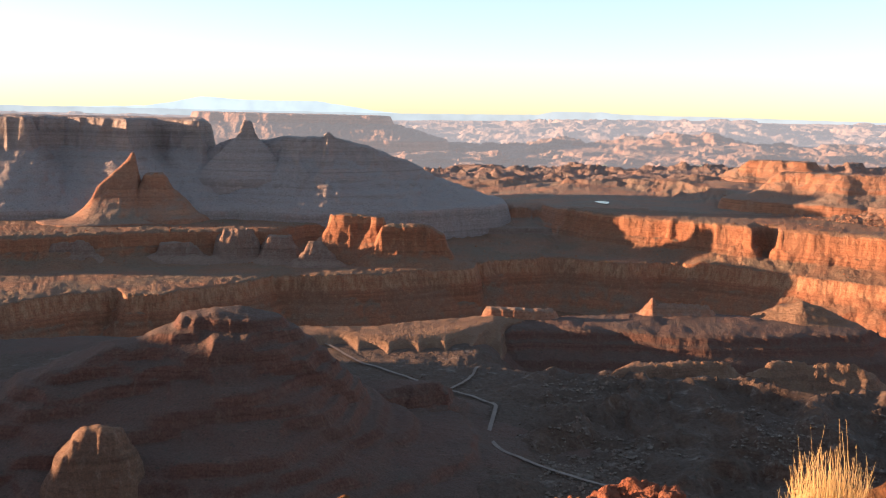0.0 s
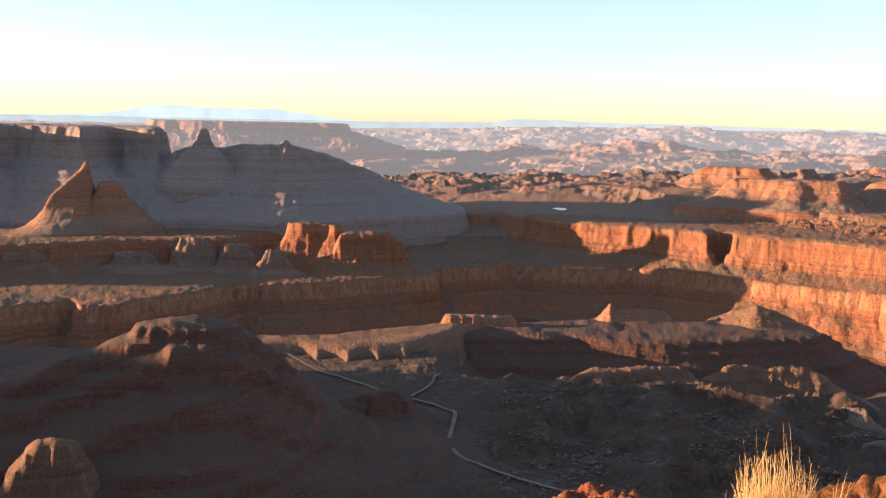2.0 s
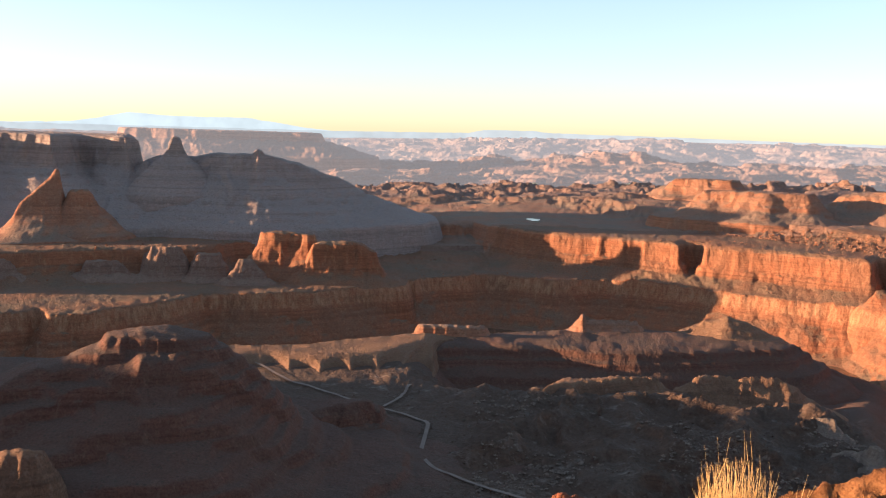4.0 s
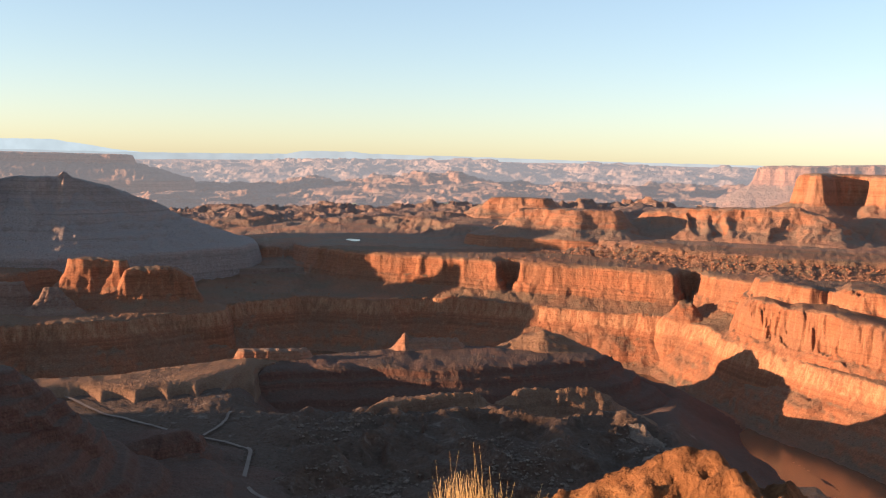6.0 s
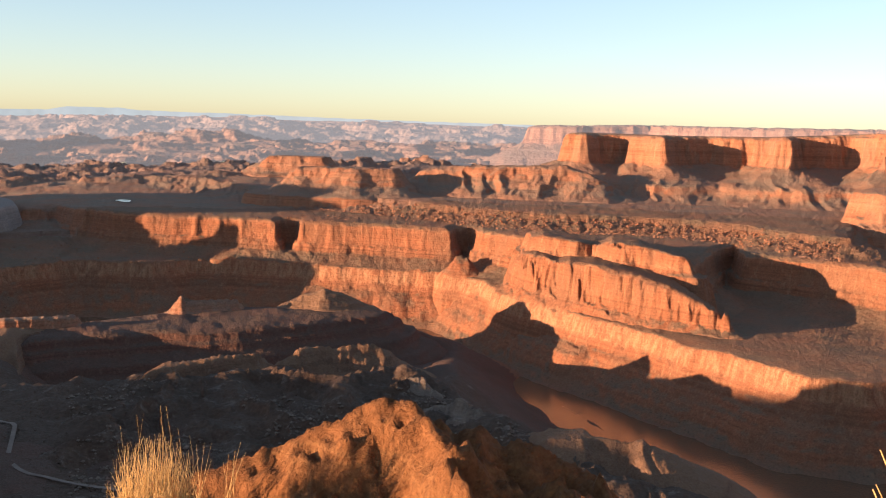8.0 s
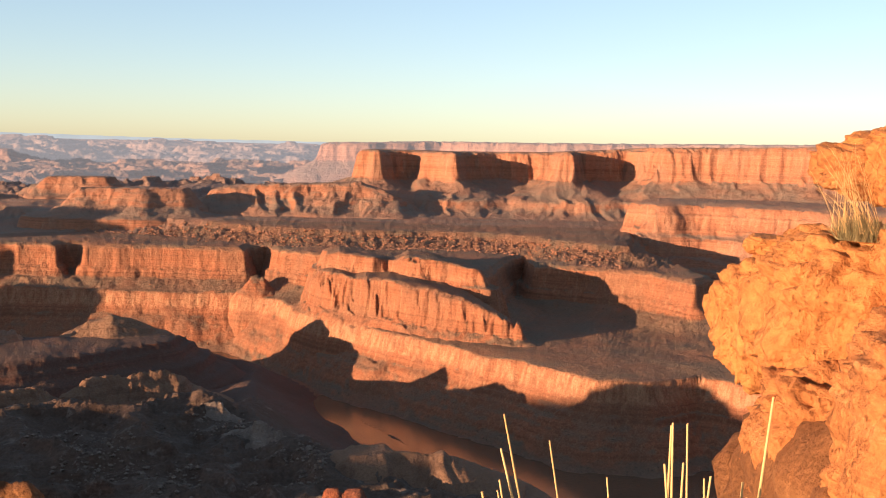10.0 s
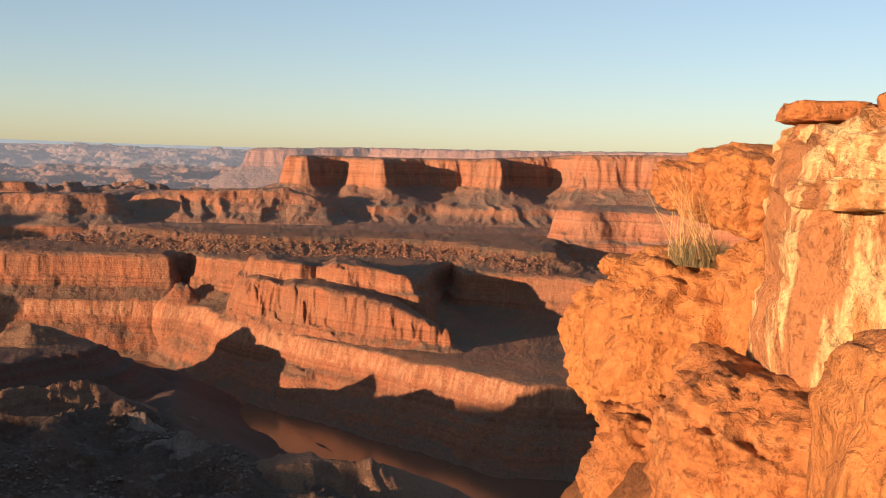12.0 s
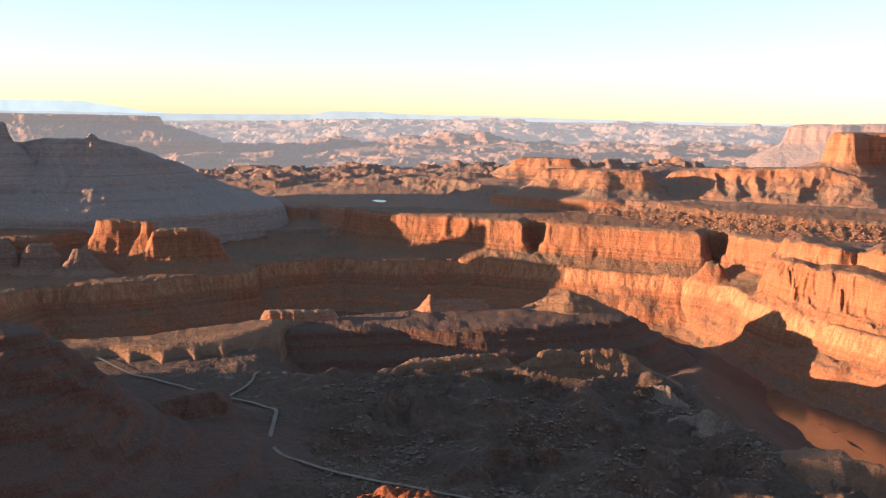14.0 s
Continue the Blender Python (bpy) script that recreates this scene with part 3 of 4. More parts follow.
# shade on this butte and its ledge is deepened by the dark rock colour
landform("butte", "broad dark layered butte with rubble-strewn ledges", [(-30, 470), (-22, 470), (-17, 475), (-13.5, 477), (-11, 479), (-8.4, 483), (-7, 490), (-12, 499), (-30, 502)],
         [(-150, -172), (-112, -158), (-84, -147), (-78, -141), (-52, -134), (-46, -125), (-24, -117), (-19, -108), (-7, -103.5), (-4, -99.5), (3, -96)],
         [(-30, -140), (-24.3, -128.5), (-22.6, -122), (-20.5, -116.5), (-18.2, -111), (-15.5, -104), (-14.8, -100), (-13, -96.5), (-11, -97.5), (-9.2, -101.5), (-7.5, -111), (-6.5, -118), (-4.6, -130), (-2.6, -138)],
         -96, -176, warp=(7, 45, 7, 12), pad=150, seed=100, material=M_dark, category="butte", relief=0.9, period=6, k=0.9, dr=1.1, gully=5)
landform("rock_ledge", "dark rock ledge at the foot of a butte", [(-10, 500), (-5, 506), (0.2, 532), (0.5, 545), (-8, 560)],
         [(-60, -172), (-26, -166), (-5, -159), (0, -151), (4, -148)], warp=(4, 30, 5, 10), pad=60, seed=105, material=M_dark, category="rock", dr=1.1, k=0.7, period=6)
landform("rock_outcrop", "rounded red rock knob catching the sun", [(-20.7, 402), (-18.6, 400), (-17.9, 408), (-20.4, 411)],
         [(-14, -156), (-7, -142), (-3, -134), (0, -129), (4, -125.5)], warp=(3, 25, 4, 9), pad=24, seed=110, material=M_bad, category="rock", dr=0.8)

# ---- gooseneck peninsula ----
landform("ridge", "smooth brown badland ridge with scalloped gullies", [(-9, 702), (-6.2, 714), (-4.6, 700), (-2.6, 694), (-0.7, 700), (0.65, 712), (2.3, 734), (4.0, 764), (5.6, 790), (5.2, 800), (3, 782), (-4, 742), (-9, 745)],
         [(-40, -175), (-27, -171), (-6, -160.5), (0, -158.5), (8, -157.5), (30, -159)], [(-9, -160), (3, -157.5), (5, -162), (7.5, -170)], -157.5, -175, warp=(3, 60, 2, 18), relief=0.3, period=20, k=0.1, pad=50, seed=120, material=M_bad,
         category="ridge", scallop=(1.62, -4.6, 3.6, 0.9), tight=(3.0, 5.0, 3.0), dr=1.2, da=0.06)
landform("rock_outcrop", "sunlit red sandstone outcrop on a badland ridge", [(2.3, 786), (4.2, 786), (6.6, 795), (6.6, 805), (2.4, 802)],
         [(-24, -170), (-6, -166), (0, -160), (2, -155), (8, -153)], warp=(3, 25, 4, 9), pad=26, seed=130, category="rock")
landform("butte", "small butte with a leaning sunlit horn", [(11.3, 838), (12.0, 836), (15.4, 850), (15.6, 860), (11.5, 848)],
         [(-28, -170), (-8, -163), (0, -157), (3, -152), (8, -151)], [(10, -160), (11.3, -157), (11.75, -154), (11.95, -149.5), (12.12, -148.5), (12.25, -154), (13.1, -153), (15.0, -154), (16, -161)], -152, -170,
         warp=(2, 25, 3, 9), pad=30, seed=140, category="butte", period=5)
landform("hill", "layered grey hill with pale ledges at the tip of a peninsula", [(18.6, 866), (19.8, 858), (21.4, 862), (21.8, 872), (18.8, 878)],
         [(-24, -167), (-19, -161.5), (-10, -159), (-8, -155.5), (-1, -153.5), (0.5, -151), (6, -149.5)], [(16, -158), (19.3, -151), (20.0, -146.5), (20.8, -149), (21.6, -153), (23.4, -158)], -149, -168, warp=(3, 40, 1.5, 9), relief=0.4, pad=50, seed=150, material=M_bad, category="hill", period=5, k=0.5, dr=1.0)
# the shaded face is painted dark through its rock colour
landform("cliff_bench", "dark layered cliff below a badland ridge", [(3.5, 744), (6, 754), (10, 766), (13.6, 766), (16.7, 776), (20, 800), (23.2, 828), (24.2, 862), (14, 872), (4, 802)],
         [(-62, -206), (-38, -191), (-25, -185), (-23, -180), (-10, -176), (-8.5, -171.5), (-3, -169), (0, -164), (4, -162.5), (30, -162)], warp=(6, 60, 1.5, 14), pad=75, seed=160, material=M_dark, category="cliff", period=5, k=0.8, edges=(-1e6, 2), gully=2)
landform("ridge", "low knobbly ridge with sunlit rock tips", [(9.5, 612), (12.1, 640), (14.3, 656), (16.6, 668), (16.6, 676), (11, 655)],
         [(-46, -186), (-20, -175), (-4, -165), (0, -162), (3, -158)], warp=(4, 40, 4, 9), pad=50, seed=170, material=M_bad, category="ridge", gully=5)
landform("ridge", "low knobbly ridge with sunlit rock tips", [(17.5, 668), (19.1, 681), (23.4, 700), (23.6, 708), (19, 694)],
         [(-46, -188), (-16, -175), (-3, -164), (3, -158)], warp=(3, 25, 5, 10), pad=50, seed=180, material=M_bad, category="ridge")

# ---- sunlit walls on the right ----
landform("rock_fin", "long sunlit red sandstone fin with fluted walls", [(30.7, 1000), (31.8, 966), (33.2, 936), (36, 890), (37.8, 868), (39.6, 853), (41, 846), (43, 838), (43.2, 852), (41.2, 884), (39.5, 935), (37, 980), (33, 1045), (31, 1055)],
         [(-16, -169), (-7, -160), (-2, -154), (0, -140), (2.5, -123), (8, -119)], [(30.0, -152), (30.4, -146), (30.8, -136), (31.3, -127), (32.1, -124), (33.4, -126), (34, -123), (35.4, -123), (37.0, -126), (38.4, -128), (39.7, -131), (40.6, -136), (41.3, -140), (42.2, -145), (42.6, -153), (42.75, -147), (43.1, -149), (43.4, -156)],
         -119, -165, warp=(4, 40, 7, 9), pad=30, seed=200, material=M_ground, category="cliff", period=12, k=0.3, dr=1.0, da=0.06)
landform("rock_fin", "blocky upper tier of red cliffs behind a sandstone fin", [(31.5, 1012), (33.0, 985), (34.4, 968), (35.2, 975), (37, 940), (38.2, 938), (39.2, 922), (40.9, 906), (41.1, 930), (38.5, 990), (33.5, 1065), (31.5, 1070)],
         [(-9, -130), (-4, -124), (-1, -119), (1, -108), (2.5, -104), (8, -103)], [(31.0, -122), (31.6, -111), (32.4, -108), (34.4, -110), (35.6, -112), (36.4, -107), (37.6, -107), (38.8, -110), (40.2, -112), (40.7, -117), (41.2, -126)],
         -103, -130, warp=(3, 30, 8, 11), pad=20, seed=205, material=M_ground, category="cliff", period=8, k=0.5, dr=1.0, da=0.06)
landform("butte", "small pyramid-shaped sunlit butte", [(27.5, 1100), (28.2, 1096), (28.3, 1104), (27.6, 1106)],
         [(-20, -168), (-10, -160), (-2, -152), (3, -144)], warp=(3, 25, 4, 9), pad=26, material=M_ground, seed=210, category="butte")
landform("butte", "low flat butte with a rubble foot", [(17.9, 1440), (21.6, 1415), (23.8, 1425), (24.5, 1480), (18.4, 1480)],
         [(-62, -108), (-26, -96), (-6, -82), (0, -74), (6, -69)], [(17, -84), (18.4, -70), (24, -69), (25.5, -90)], -69, -105, warp=(5, 40, 6, 16), pad=75, seed=220, category="butte", gully=8)
landform("ridge", "eroded badland ridge with dark shaded flanks", [(25, 1520), (29.1, 1490), (33.6, 1490), (35.4, 1480), (36.6, 1500), (33, 1540), (26, 1560)],
         [(-85, -108), (-40, -92), (-10, -76), (0, -66), (8, -60)], [(23.5, -80), (25, -72), (29, -62), (33.6, -58), (35.2, -72), (37.5, -98)], -60, -105,
         warp=(10, 50, 8, 20), pad=95, seed=230, category="ridge", gully=14)
landform("butte", "two small dark buttes on the plain", [(16.4, 1760), (18.2, 1740), (19.8, 1740), (20.2, 1790), (16.6, 1800)],
         [(-50, -108), (-20, -90), (0, -74), (6, -66)], warp=(14, 40, 6, 16), pad=60, seed=240, category="butte")
landform("mesa", "tall flat-topped red mesa with alcoves in deep shade", [(33.5, 1655), (34.7, 1636), (35.2, 1690), (36.6, 1690), (38.0, 1650), (38.9, 1632), (39.3, 1700), (41.5, 1735), (44.2, 1735), (44.7, 1640), (45.6, 1640), (46.1, 1730), (48.5, 1765), (49.8, 1720),
         (50.3, 1655), (53, 1660), (57, 1640), (64, 1600), (64, 2150), (34, 1950)],
         [(-190, -110), (-120, -96), (-100, -82), (-70, -78), (-30, -66), (-6, -57), (-2, -46), (3, -20), (5, -17), (12, -12)],
         [(32, -10), (38.8, -11), (44.3, -8), (49.7, 4), (64, 16)], -12, -105, warp=(8, 60, 13, 18), pad=200, seed=250, dr=2.0, gully=8, relief=0.8, k=0.2)
# same glowing rock, in place of haze in front of the mesa
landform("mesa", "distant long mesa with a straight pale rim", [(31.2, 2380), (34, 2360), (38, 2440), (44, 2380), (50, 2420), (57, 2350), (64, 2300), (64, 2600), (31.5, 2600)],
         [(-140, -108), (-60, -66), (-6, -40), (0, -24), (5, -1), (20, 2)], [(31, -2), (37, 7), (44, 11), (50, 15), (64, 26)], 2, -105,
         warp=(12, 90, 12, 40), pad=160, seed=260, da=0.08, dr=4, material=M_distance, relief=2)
landform("mesa", "stepped red sandstone bench below a high mesa", [(48.9, 1330), (50.2, 1290), (53, 1310), (57.5, 1290), (64, 1250), (64, 1500), (49.5, 1480)],
         [(-70, -160), (-30, -126), (-26, -112), (-8, -98), (-4, -84), (4, -70), (30, -66)], warp=(9, 45, 8, 18), pad=85, seed=270, period=14, k=0.7, dr=1.8, gully=10)
landform("clay_mound", "tan clay mound with rounded gullies at the canyon edge", [(33.0, 506), (35, 508), (37.6, 504), (38.6, 500), (37, 498), (33.4, 497)],
         [(-62, -184), (-40, -174), (-16, -163), (-5, -158.5), (0, -157), (4, -156)], warp=(3, 40, 1, 16), pad=70, seed=280, material=M_bad, category="hill", gully=15, relief=0.3, k=0.05, dr=1.0)
for i, (a, r) in enumerate([(25.3, 622), (27.6, 575), (28.8, 556), (30.2, 532), (32.0, 514)]):
    landform("rock_ledge", "broken white sandstone ledge on the canyon bench", [(a - 0.7, r + 2), (a + 0.5, r - 4), (a + 0.9, r - 8), (a + 0.6, r + 1)],
             [(-16, -178), (-6, -168), (0, -164.5), (1.2, -161.5), (4, -160.5)], warp=(3.5, 9, 4, 5), pad=26, seed=300 + i, material=M_white, category="rock", group="white ledges",
             period=3, k=0.9, dr=0.9, da=0.06)
# added out of view; skyline heights are set by the shadow edges wanted
landform("plateau", "unseen rock flank left of the view, added to shade the bench", [(-90, 760), (-56, 840), (-47, 960), (-45, 1090), (-50, 1150), (-60, 1000), (-90, 980)],
         [(-170, -175), (-60, -130), (-10, -100), (0, -76), (8, -73)], [(-90, -60), (-62.5, -80), (-61, -80), (-60.2, -52), (-58.2, -50), (-57.2, -46), (-56.3, -47), (-54.6, -50), (-53.6, -54), (-52.7, -60), (-51.9, -100), (-48, -102), (-46.8, -102), (-45.6, -115), (-43, -150)], -73, -175, pad=180, seed=320, da=0.4, dr=6)

# ---- far skyline ----
def backdrop(name, label, rows, r, low, material):
    a = np.arange(rows[0][0], rows[-1][0], 0.08)
    top = np.interp(a, [v[0] for v in rows], [v[1] for v in rows])
    top = r * np.tan(np.radians(top)) + fbm(a * 1.7, a * 0, 4, int(r)) * 2.5
    av, k = np.meshgrid(np.radians(a), np.linspace(0, 1, 6))
    z = low + (top[None, :] - low) * k
    rad = r + 60 * k
    return tagged(grid_object(name, rad * np.sin(av), rad * np.cos(av), z, material), label, "backdrop", kind="structure")


# haze painted as a blue-grey glow over an almost black base
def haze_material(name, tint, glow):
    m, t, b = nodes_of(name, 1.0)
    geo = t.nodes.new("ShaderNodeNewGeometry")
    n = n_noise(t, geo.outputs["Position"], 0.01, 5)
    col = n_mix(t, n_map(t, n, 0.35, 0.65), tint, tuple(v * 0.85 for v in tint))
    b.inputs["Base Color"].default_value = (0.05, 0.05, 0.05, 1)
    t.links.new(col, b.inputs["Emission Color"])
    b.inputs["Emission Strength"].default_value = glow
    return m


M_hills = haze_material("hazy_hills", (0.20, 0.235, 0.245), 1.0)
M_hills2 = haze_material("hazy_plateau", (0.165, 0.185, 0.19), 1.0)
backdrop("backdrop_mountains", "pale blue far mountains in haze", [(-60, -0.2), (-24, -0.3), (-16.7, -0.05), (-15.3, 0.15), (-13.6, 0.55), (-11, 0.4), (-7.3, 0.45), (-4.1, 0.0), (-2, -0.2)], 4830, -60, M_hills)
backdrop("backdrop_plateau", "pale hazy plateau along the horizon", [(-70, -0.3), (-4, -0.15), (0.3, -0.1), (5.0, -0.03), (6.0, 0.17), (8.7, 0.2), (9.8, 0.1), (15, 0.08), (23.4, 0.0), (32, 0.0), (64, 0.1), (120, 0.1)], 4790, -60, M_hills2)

# ---- river and road ----
def strip(name, rows, material, label, width=None, lift=1.2):
    pts = []
    for p, q in zip(rows, rows[1:]):
        n = max(2, int(math.hypot(q[0] - p[0], q[1] - p[1]) / 3))
        pts += [(p[0] + (q[0] - p[0]) * k / n, p[1] + (q[1] - p[1]) * k / n) for k in range(n)]
    pts = np.array(pts)
    for _ in range(6):
        pts[1:-1] = (pts[:-2] + 2 * pts[1:-1] + pts[2:]) / 4
    d = np.gradient(pts, axis=0)
    d /= np.linalg.norm(d, axis=1)[:, None]
    side = np.stack([d[:, 1], -d[:, 0]], 1)
    off = np.linspace(-width / 2, width / 2, 5)
    x = pts[:, 0, None] + side[:, 0, None] * off
    y = pts[:, 1, None] + side[:, 1, None] * off
    return tagged(grid_object(name, x, y, land(x, y) + lift, material), label, name, kind="structure")


m_road, t_, b_ = nodes_of("dirt_road")
g_ = t_.nodes.new("ShaderNodeNewGeometry")
t_.links.new(n_mix(t_, n_map(t_, n_noise(t_, g_.outputs["Position"], 0.2, 5), 0.3, 0.7), (0.175, 0.125, 0.095), (0.235, 0.175, 0.135)), b_.inputs["Base Color"])
strip("road", ROAD, m_road, "pale winding dirt road across the bench", 2.2)
strip("track", polar([(0.7, 587), (1.7, 607), (2.3, 643)]), m_road, "faint dirt track branching off a road", 1.8)
m_water, t_, b_ = nodes_of("river_water", 0.16)
b_.inputs["Base Color"].default_value = (0.13, 0.068, 0.038, 1)
b_.inputs["Specular IOR Level"].default_value = 0.5
g_ = t_.nodes.new("ShaderNodeNewGeometry")
n_bump(t_, b_, n_noise(t_, g_.outputs["Position"], 0.5, 4), 0.12, 0.3)
wx, wy = np.meshgrid(np.linspace(-1200, 1500, 60), np.linspace(250, 1300, 40))
tagged(grid_object("river", wx, wy, np.full(wx.shape, -219.0), m_water, None), "brown still river at the bottom of the canyon", "river", kind="structure")


# ---- boulders strewn on the slopes ----
def strewn(name, label, n, pick, size, material, seed):
    """Many loose blocks lying on the ground, joined. pick(rng) gives bearing and distance."""
    r_ = np.random.RandomState(seed)
    ico = np.array([(0, 0, 1), (0.9, 0, 0.3), (0.25, 0.85, 0.35), (-0.75, 0.5, 0.3), (-0.7, -0.6, 0.35), (0.3, -0.85, 0.3), (0, 0, -0.6)])
    fc = np.array([(0, 1, 2), (0, 2, 3), (0, 3, 4), (0, 4, 5), (0, 5, 1), (6, 2, 1), (6, 3, 2), (6, 4, 3), (6, 5, 4), (6, 1, 5)])
    a, r = pick(r_, n)
    n = len(a)
    x, y = r * np.sin(np.radians(a)), r * np.cos(np.radians(a))
    z = land(x, y)
    s = size[0] + (size[1] - size[0]) * r_.rand(n) ** 3
    turn = r_.rand(n) * 6.28
    p = ico[None] * (0.7 + 0.6 * r_.rand(n, 7, 1)) * s[:, None, None]
    px_ = p[..., 0] * np.cos(turn)[:, None] - p[..., 1] * np.sin(turn)[:, None] + x[:, None]
    py_ = p[..., 0] * np.sin(turn)[:, None] + p[..., 1] * np.cos(turn)[:, None] + y[:, None]
    co = np.stack([px_, py_, p[..., 2] * 0.9 + z[:, None]], -1).reshape(-1, 3)
    return tagged(mesh_object(name, co, (fc[None] + 7 * np.arange(n)[:, None, None]).reshape(-1, 3), material, False), label, "rubble", kind="stuff")


def on_shelf_slope(r_, n):
    edge_a, edge_r = [v[0] for v in SHELF_EDGE], [v[1] for v in SHELF_EDGE]
    a = 15.5 + 33 * r_.rand(n)
    return a, np.interp(a, edge_a, edge_r) - 4 - 70 * r_.rand(n) ** 1.3


def on_near_bench(r_, n):
    return -2 + 34 * r_.rand(n), 400 + 240 * r_.rand(n)


def on_far_bench(r_, n):
    return -24 + 50 * r_.rand(n), 1060 + 200 * r_.rand(n)


strewn("rubble", "broken pale boulders strewn below a shelf", 4000, on_shelf_slope, (0.5, 2.4), M_mesa, 1)
def on_pale_clay(r_, n):
    a, r = 6 + 26 * r_.rand(n * 8), 420 + 200 * r_.rand(n * 8)
    x, y = r * np.sin(np.radians(a)), r * np.cos(np.radians(a))
    good = (fbm(x / 45, y / 45, 4, 91) > 0.12) & (inside(x, y, NEAR_LAND) > 0)
    return a[good][:n], r[good][:n]


strewn("pale_rubble", "broken whitish stones in patches on the grey bench", 2600, on_pale_clay, (0.3, 1.7), M_white, 4)
strewn("boulder_field", "small dark stones and scrub on the bench", 2500, on_near_bench, (0.15, 0.9), M_bench, 2)
strewn("rubble", "loose blocks and scrub on the far bench", 1800, on_far_bench, (0.4, 1.6), M_ground, 3)

landform("sandbar", "dark sandbar in the river", [(33.9, 780), (34.7, 764), (36.6, 716), (38.8, 660), (38.3, 672), (36, 734)],
         [(-8, -222), (0, -218.6), (5, -217.8)], warp=(2, 30, 2, 10), relief=0.15, k=0.0, pad=10, seed=400, material=M_dark, category="sandbar")
pa_, pr_ = np.meshgrid(np.linspace(0, 6.2832, 25), np.linspace(0.05, 1, 5))
px0, py0 = polar([(9.0, 1424)])[0]
pool_x, pool_y = px0 + 9 * pr_ * np.cos(pa_) * (1 + 0.2 * np.sin(3 * pa_)), py0 + 22 * pr_ * np.sin(pa_)
tagged(grid_object("pool", pool_x, pool_y, np.full(pool_x.shape, float(land(pool_x, pool_y).max()) + 0.15), m_water), "small bright pool of water on the plain", "pool")

# ---- the rim under the eye ----
RIM = [(-900, -300), (-300, -40), (-60, -2), (-12, 2.5), (0, 3.9), (1.4, 4.4), (3.0, 3.7), (3.6, 3.0), (3.2, 1.4), (3.6, 0.6), (5.6, 3.2), (8, 3.0), (30, -4), (120, -40), (260, -160), (260, -700), (-900, -700)]
qx, qy = np.meshgrid(np.concatenate([np.linspace(-1100, -40, 90), np.linspace(-36, 44, 81), np.linspace(50, 460, 60)]),
                     np.concatenate([np.linspace(-900, -40, 60), np.linspace(-36, 44, 81), np.linspace(50, 300, 60)]))
qd = inside(qx, qy, RIM) + fbm(qx / 30, qy / 30, 4, 71) * 1.0
qz = step(qd, [(-230, -178), (-95, -110), (-88, -46), (-70, -38), (-3, -26), (-0.5, -4), (0.5, -2.4), (40, -2.2)]) + fbm(qx / 20, qy / 20, 4, 72) * 0.4 * (qd < -2)
tagged(grid_object("plateau", qx, qy, qz, M_spire), "red rock plateau dropping away at its rim", "plateau", kind="structure")

# rough crest of rim rock ahead, level standing ground behind it
crest = [(-4, 4.1, -1.78), (0.4, 4.25, -1.74), (1.25, 4.2, -1.66), (1.73, 4.1, -1.59), (1.92, 4.07, -1.51), (2.16, 3.99, -1.41), (2.39, 3.89, -1.29), (2.52, 3.84, -1.21),
         (2.62, 3.8, -1.22), (2.78, 3.71, -1.34), (3.0, 3.56, -1.37), (3.26, 3.38, -1.50), (3.6, 3.08, -1.62), (4.2, 2.6, -1.9)]
lx, ly = np.meshgrid(np.arange(-3.2, 4.0, 0.018), np.arange(-2.6, 5.4, 0.018))
cy = np.interp(lx, [c[0] for c in crest], [c[1] for c in crest])
cz = np.interp(lx, [c[0] for c in crest], [c[2] for c in crest])
up = ly - cy + fbm(lx * 2.2, ly * 2.2, 4, 80) * 0.09
lump = ridged(lx * 2.6, ly * 2.6, 4, 81) - 0.6
lz = np.where(up < 0, cz + np.maximum(up * 0.62, -0.2 - 0.35 * smooth(-up, 0.3, 1.6)) + smooth(-up, 0.03, 0.25) * lump * 0.5,
              cz - up * 0.9 - up ** 2 * 4)
lz = np.where(up < 0, np.maximum(lz, -1.78), lz)
lz = lz + fbm(lx * 7, ly * 7, 5, 82) * 0.075 + (ridged(lx * 14, ly * 14, 4, 83) - 0.5) * 0.06 - 1.2 * smooth(lx, 3.3, 3.9) * smooth(ly, 0.6, 1.2)
tagged(grid_object("rim_rock", lx, ly, np.maximum(lz, -3.5), M_crumb), "crumbling orange rock crest at the rim", "rock")


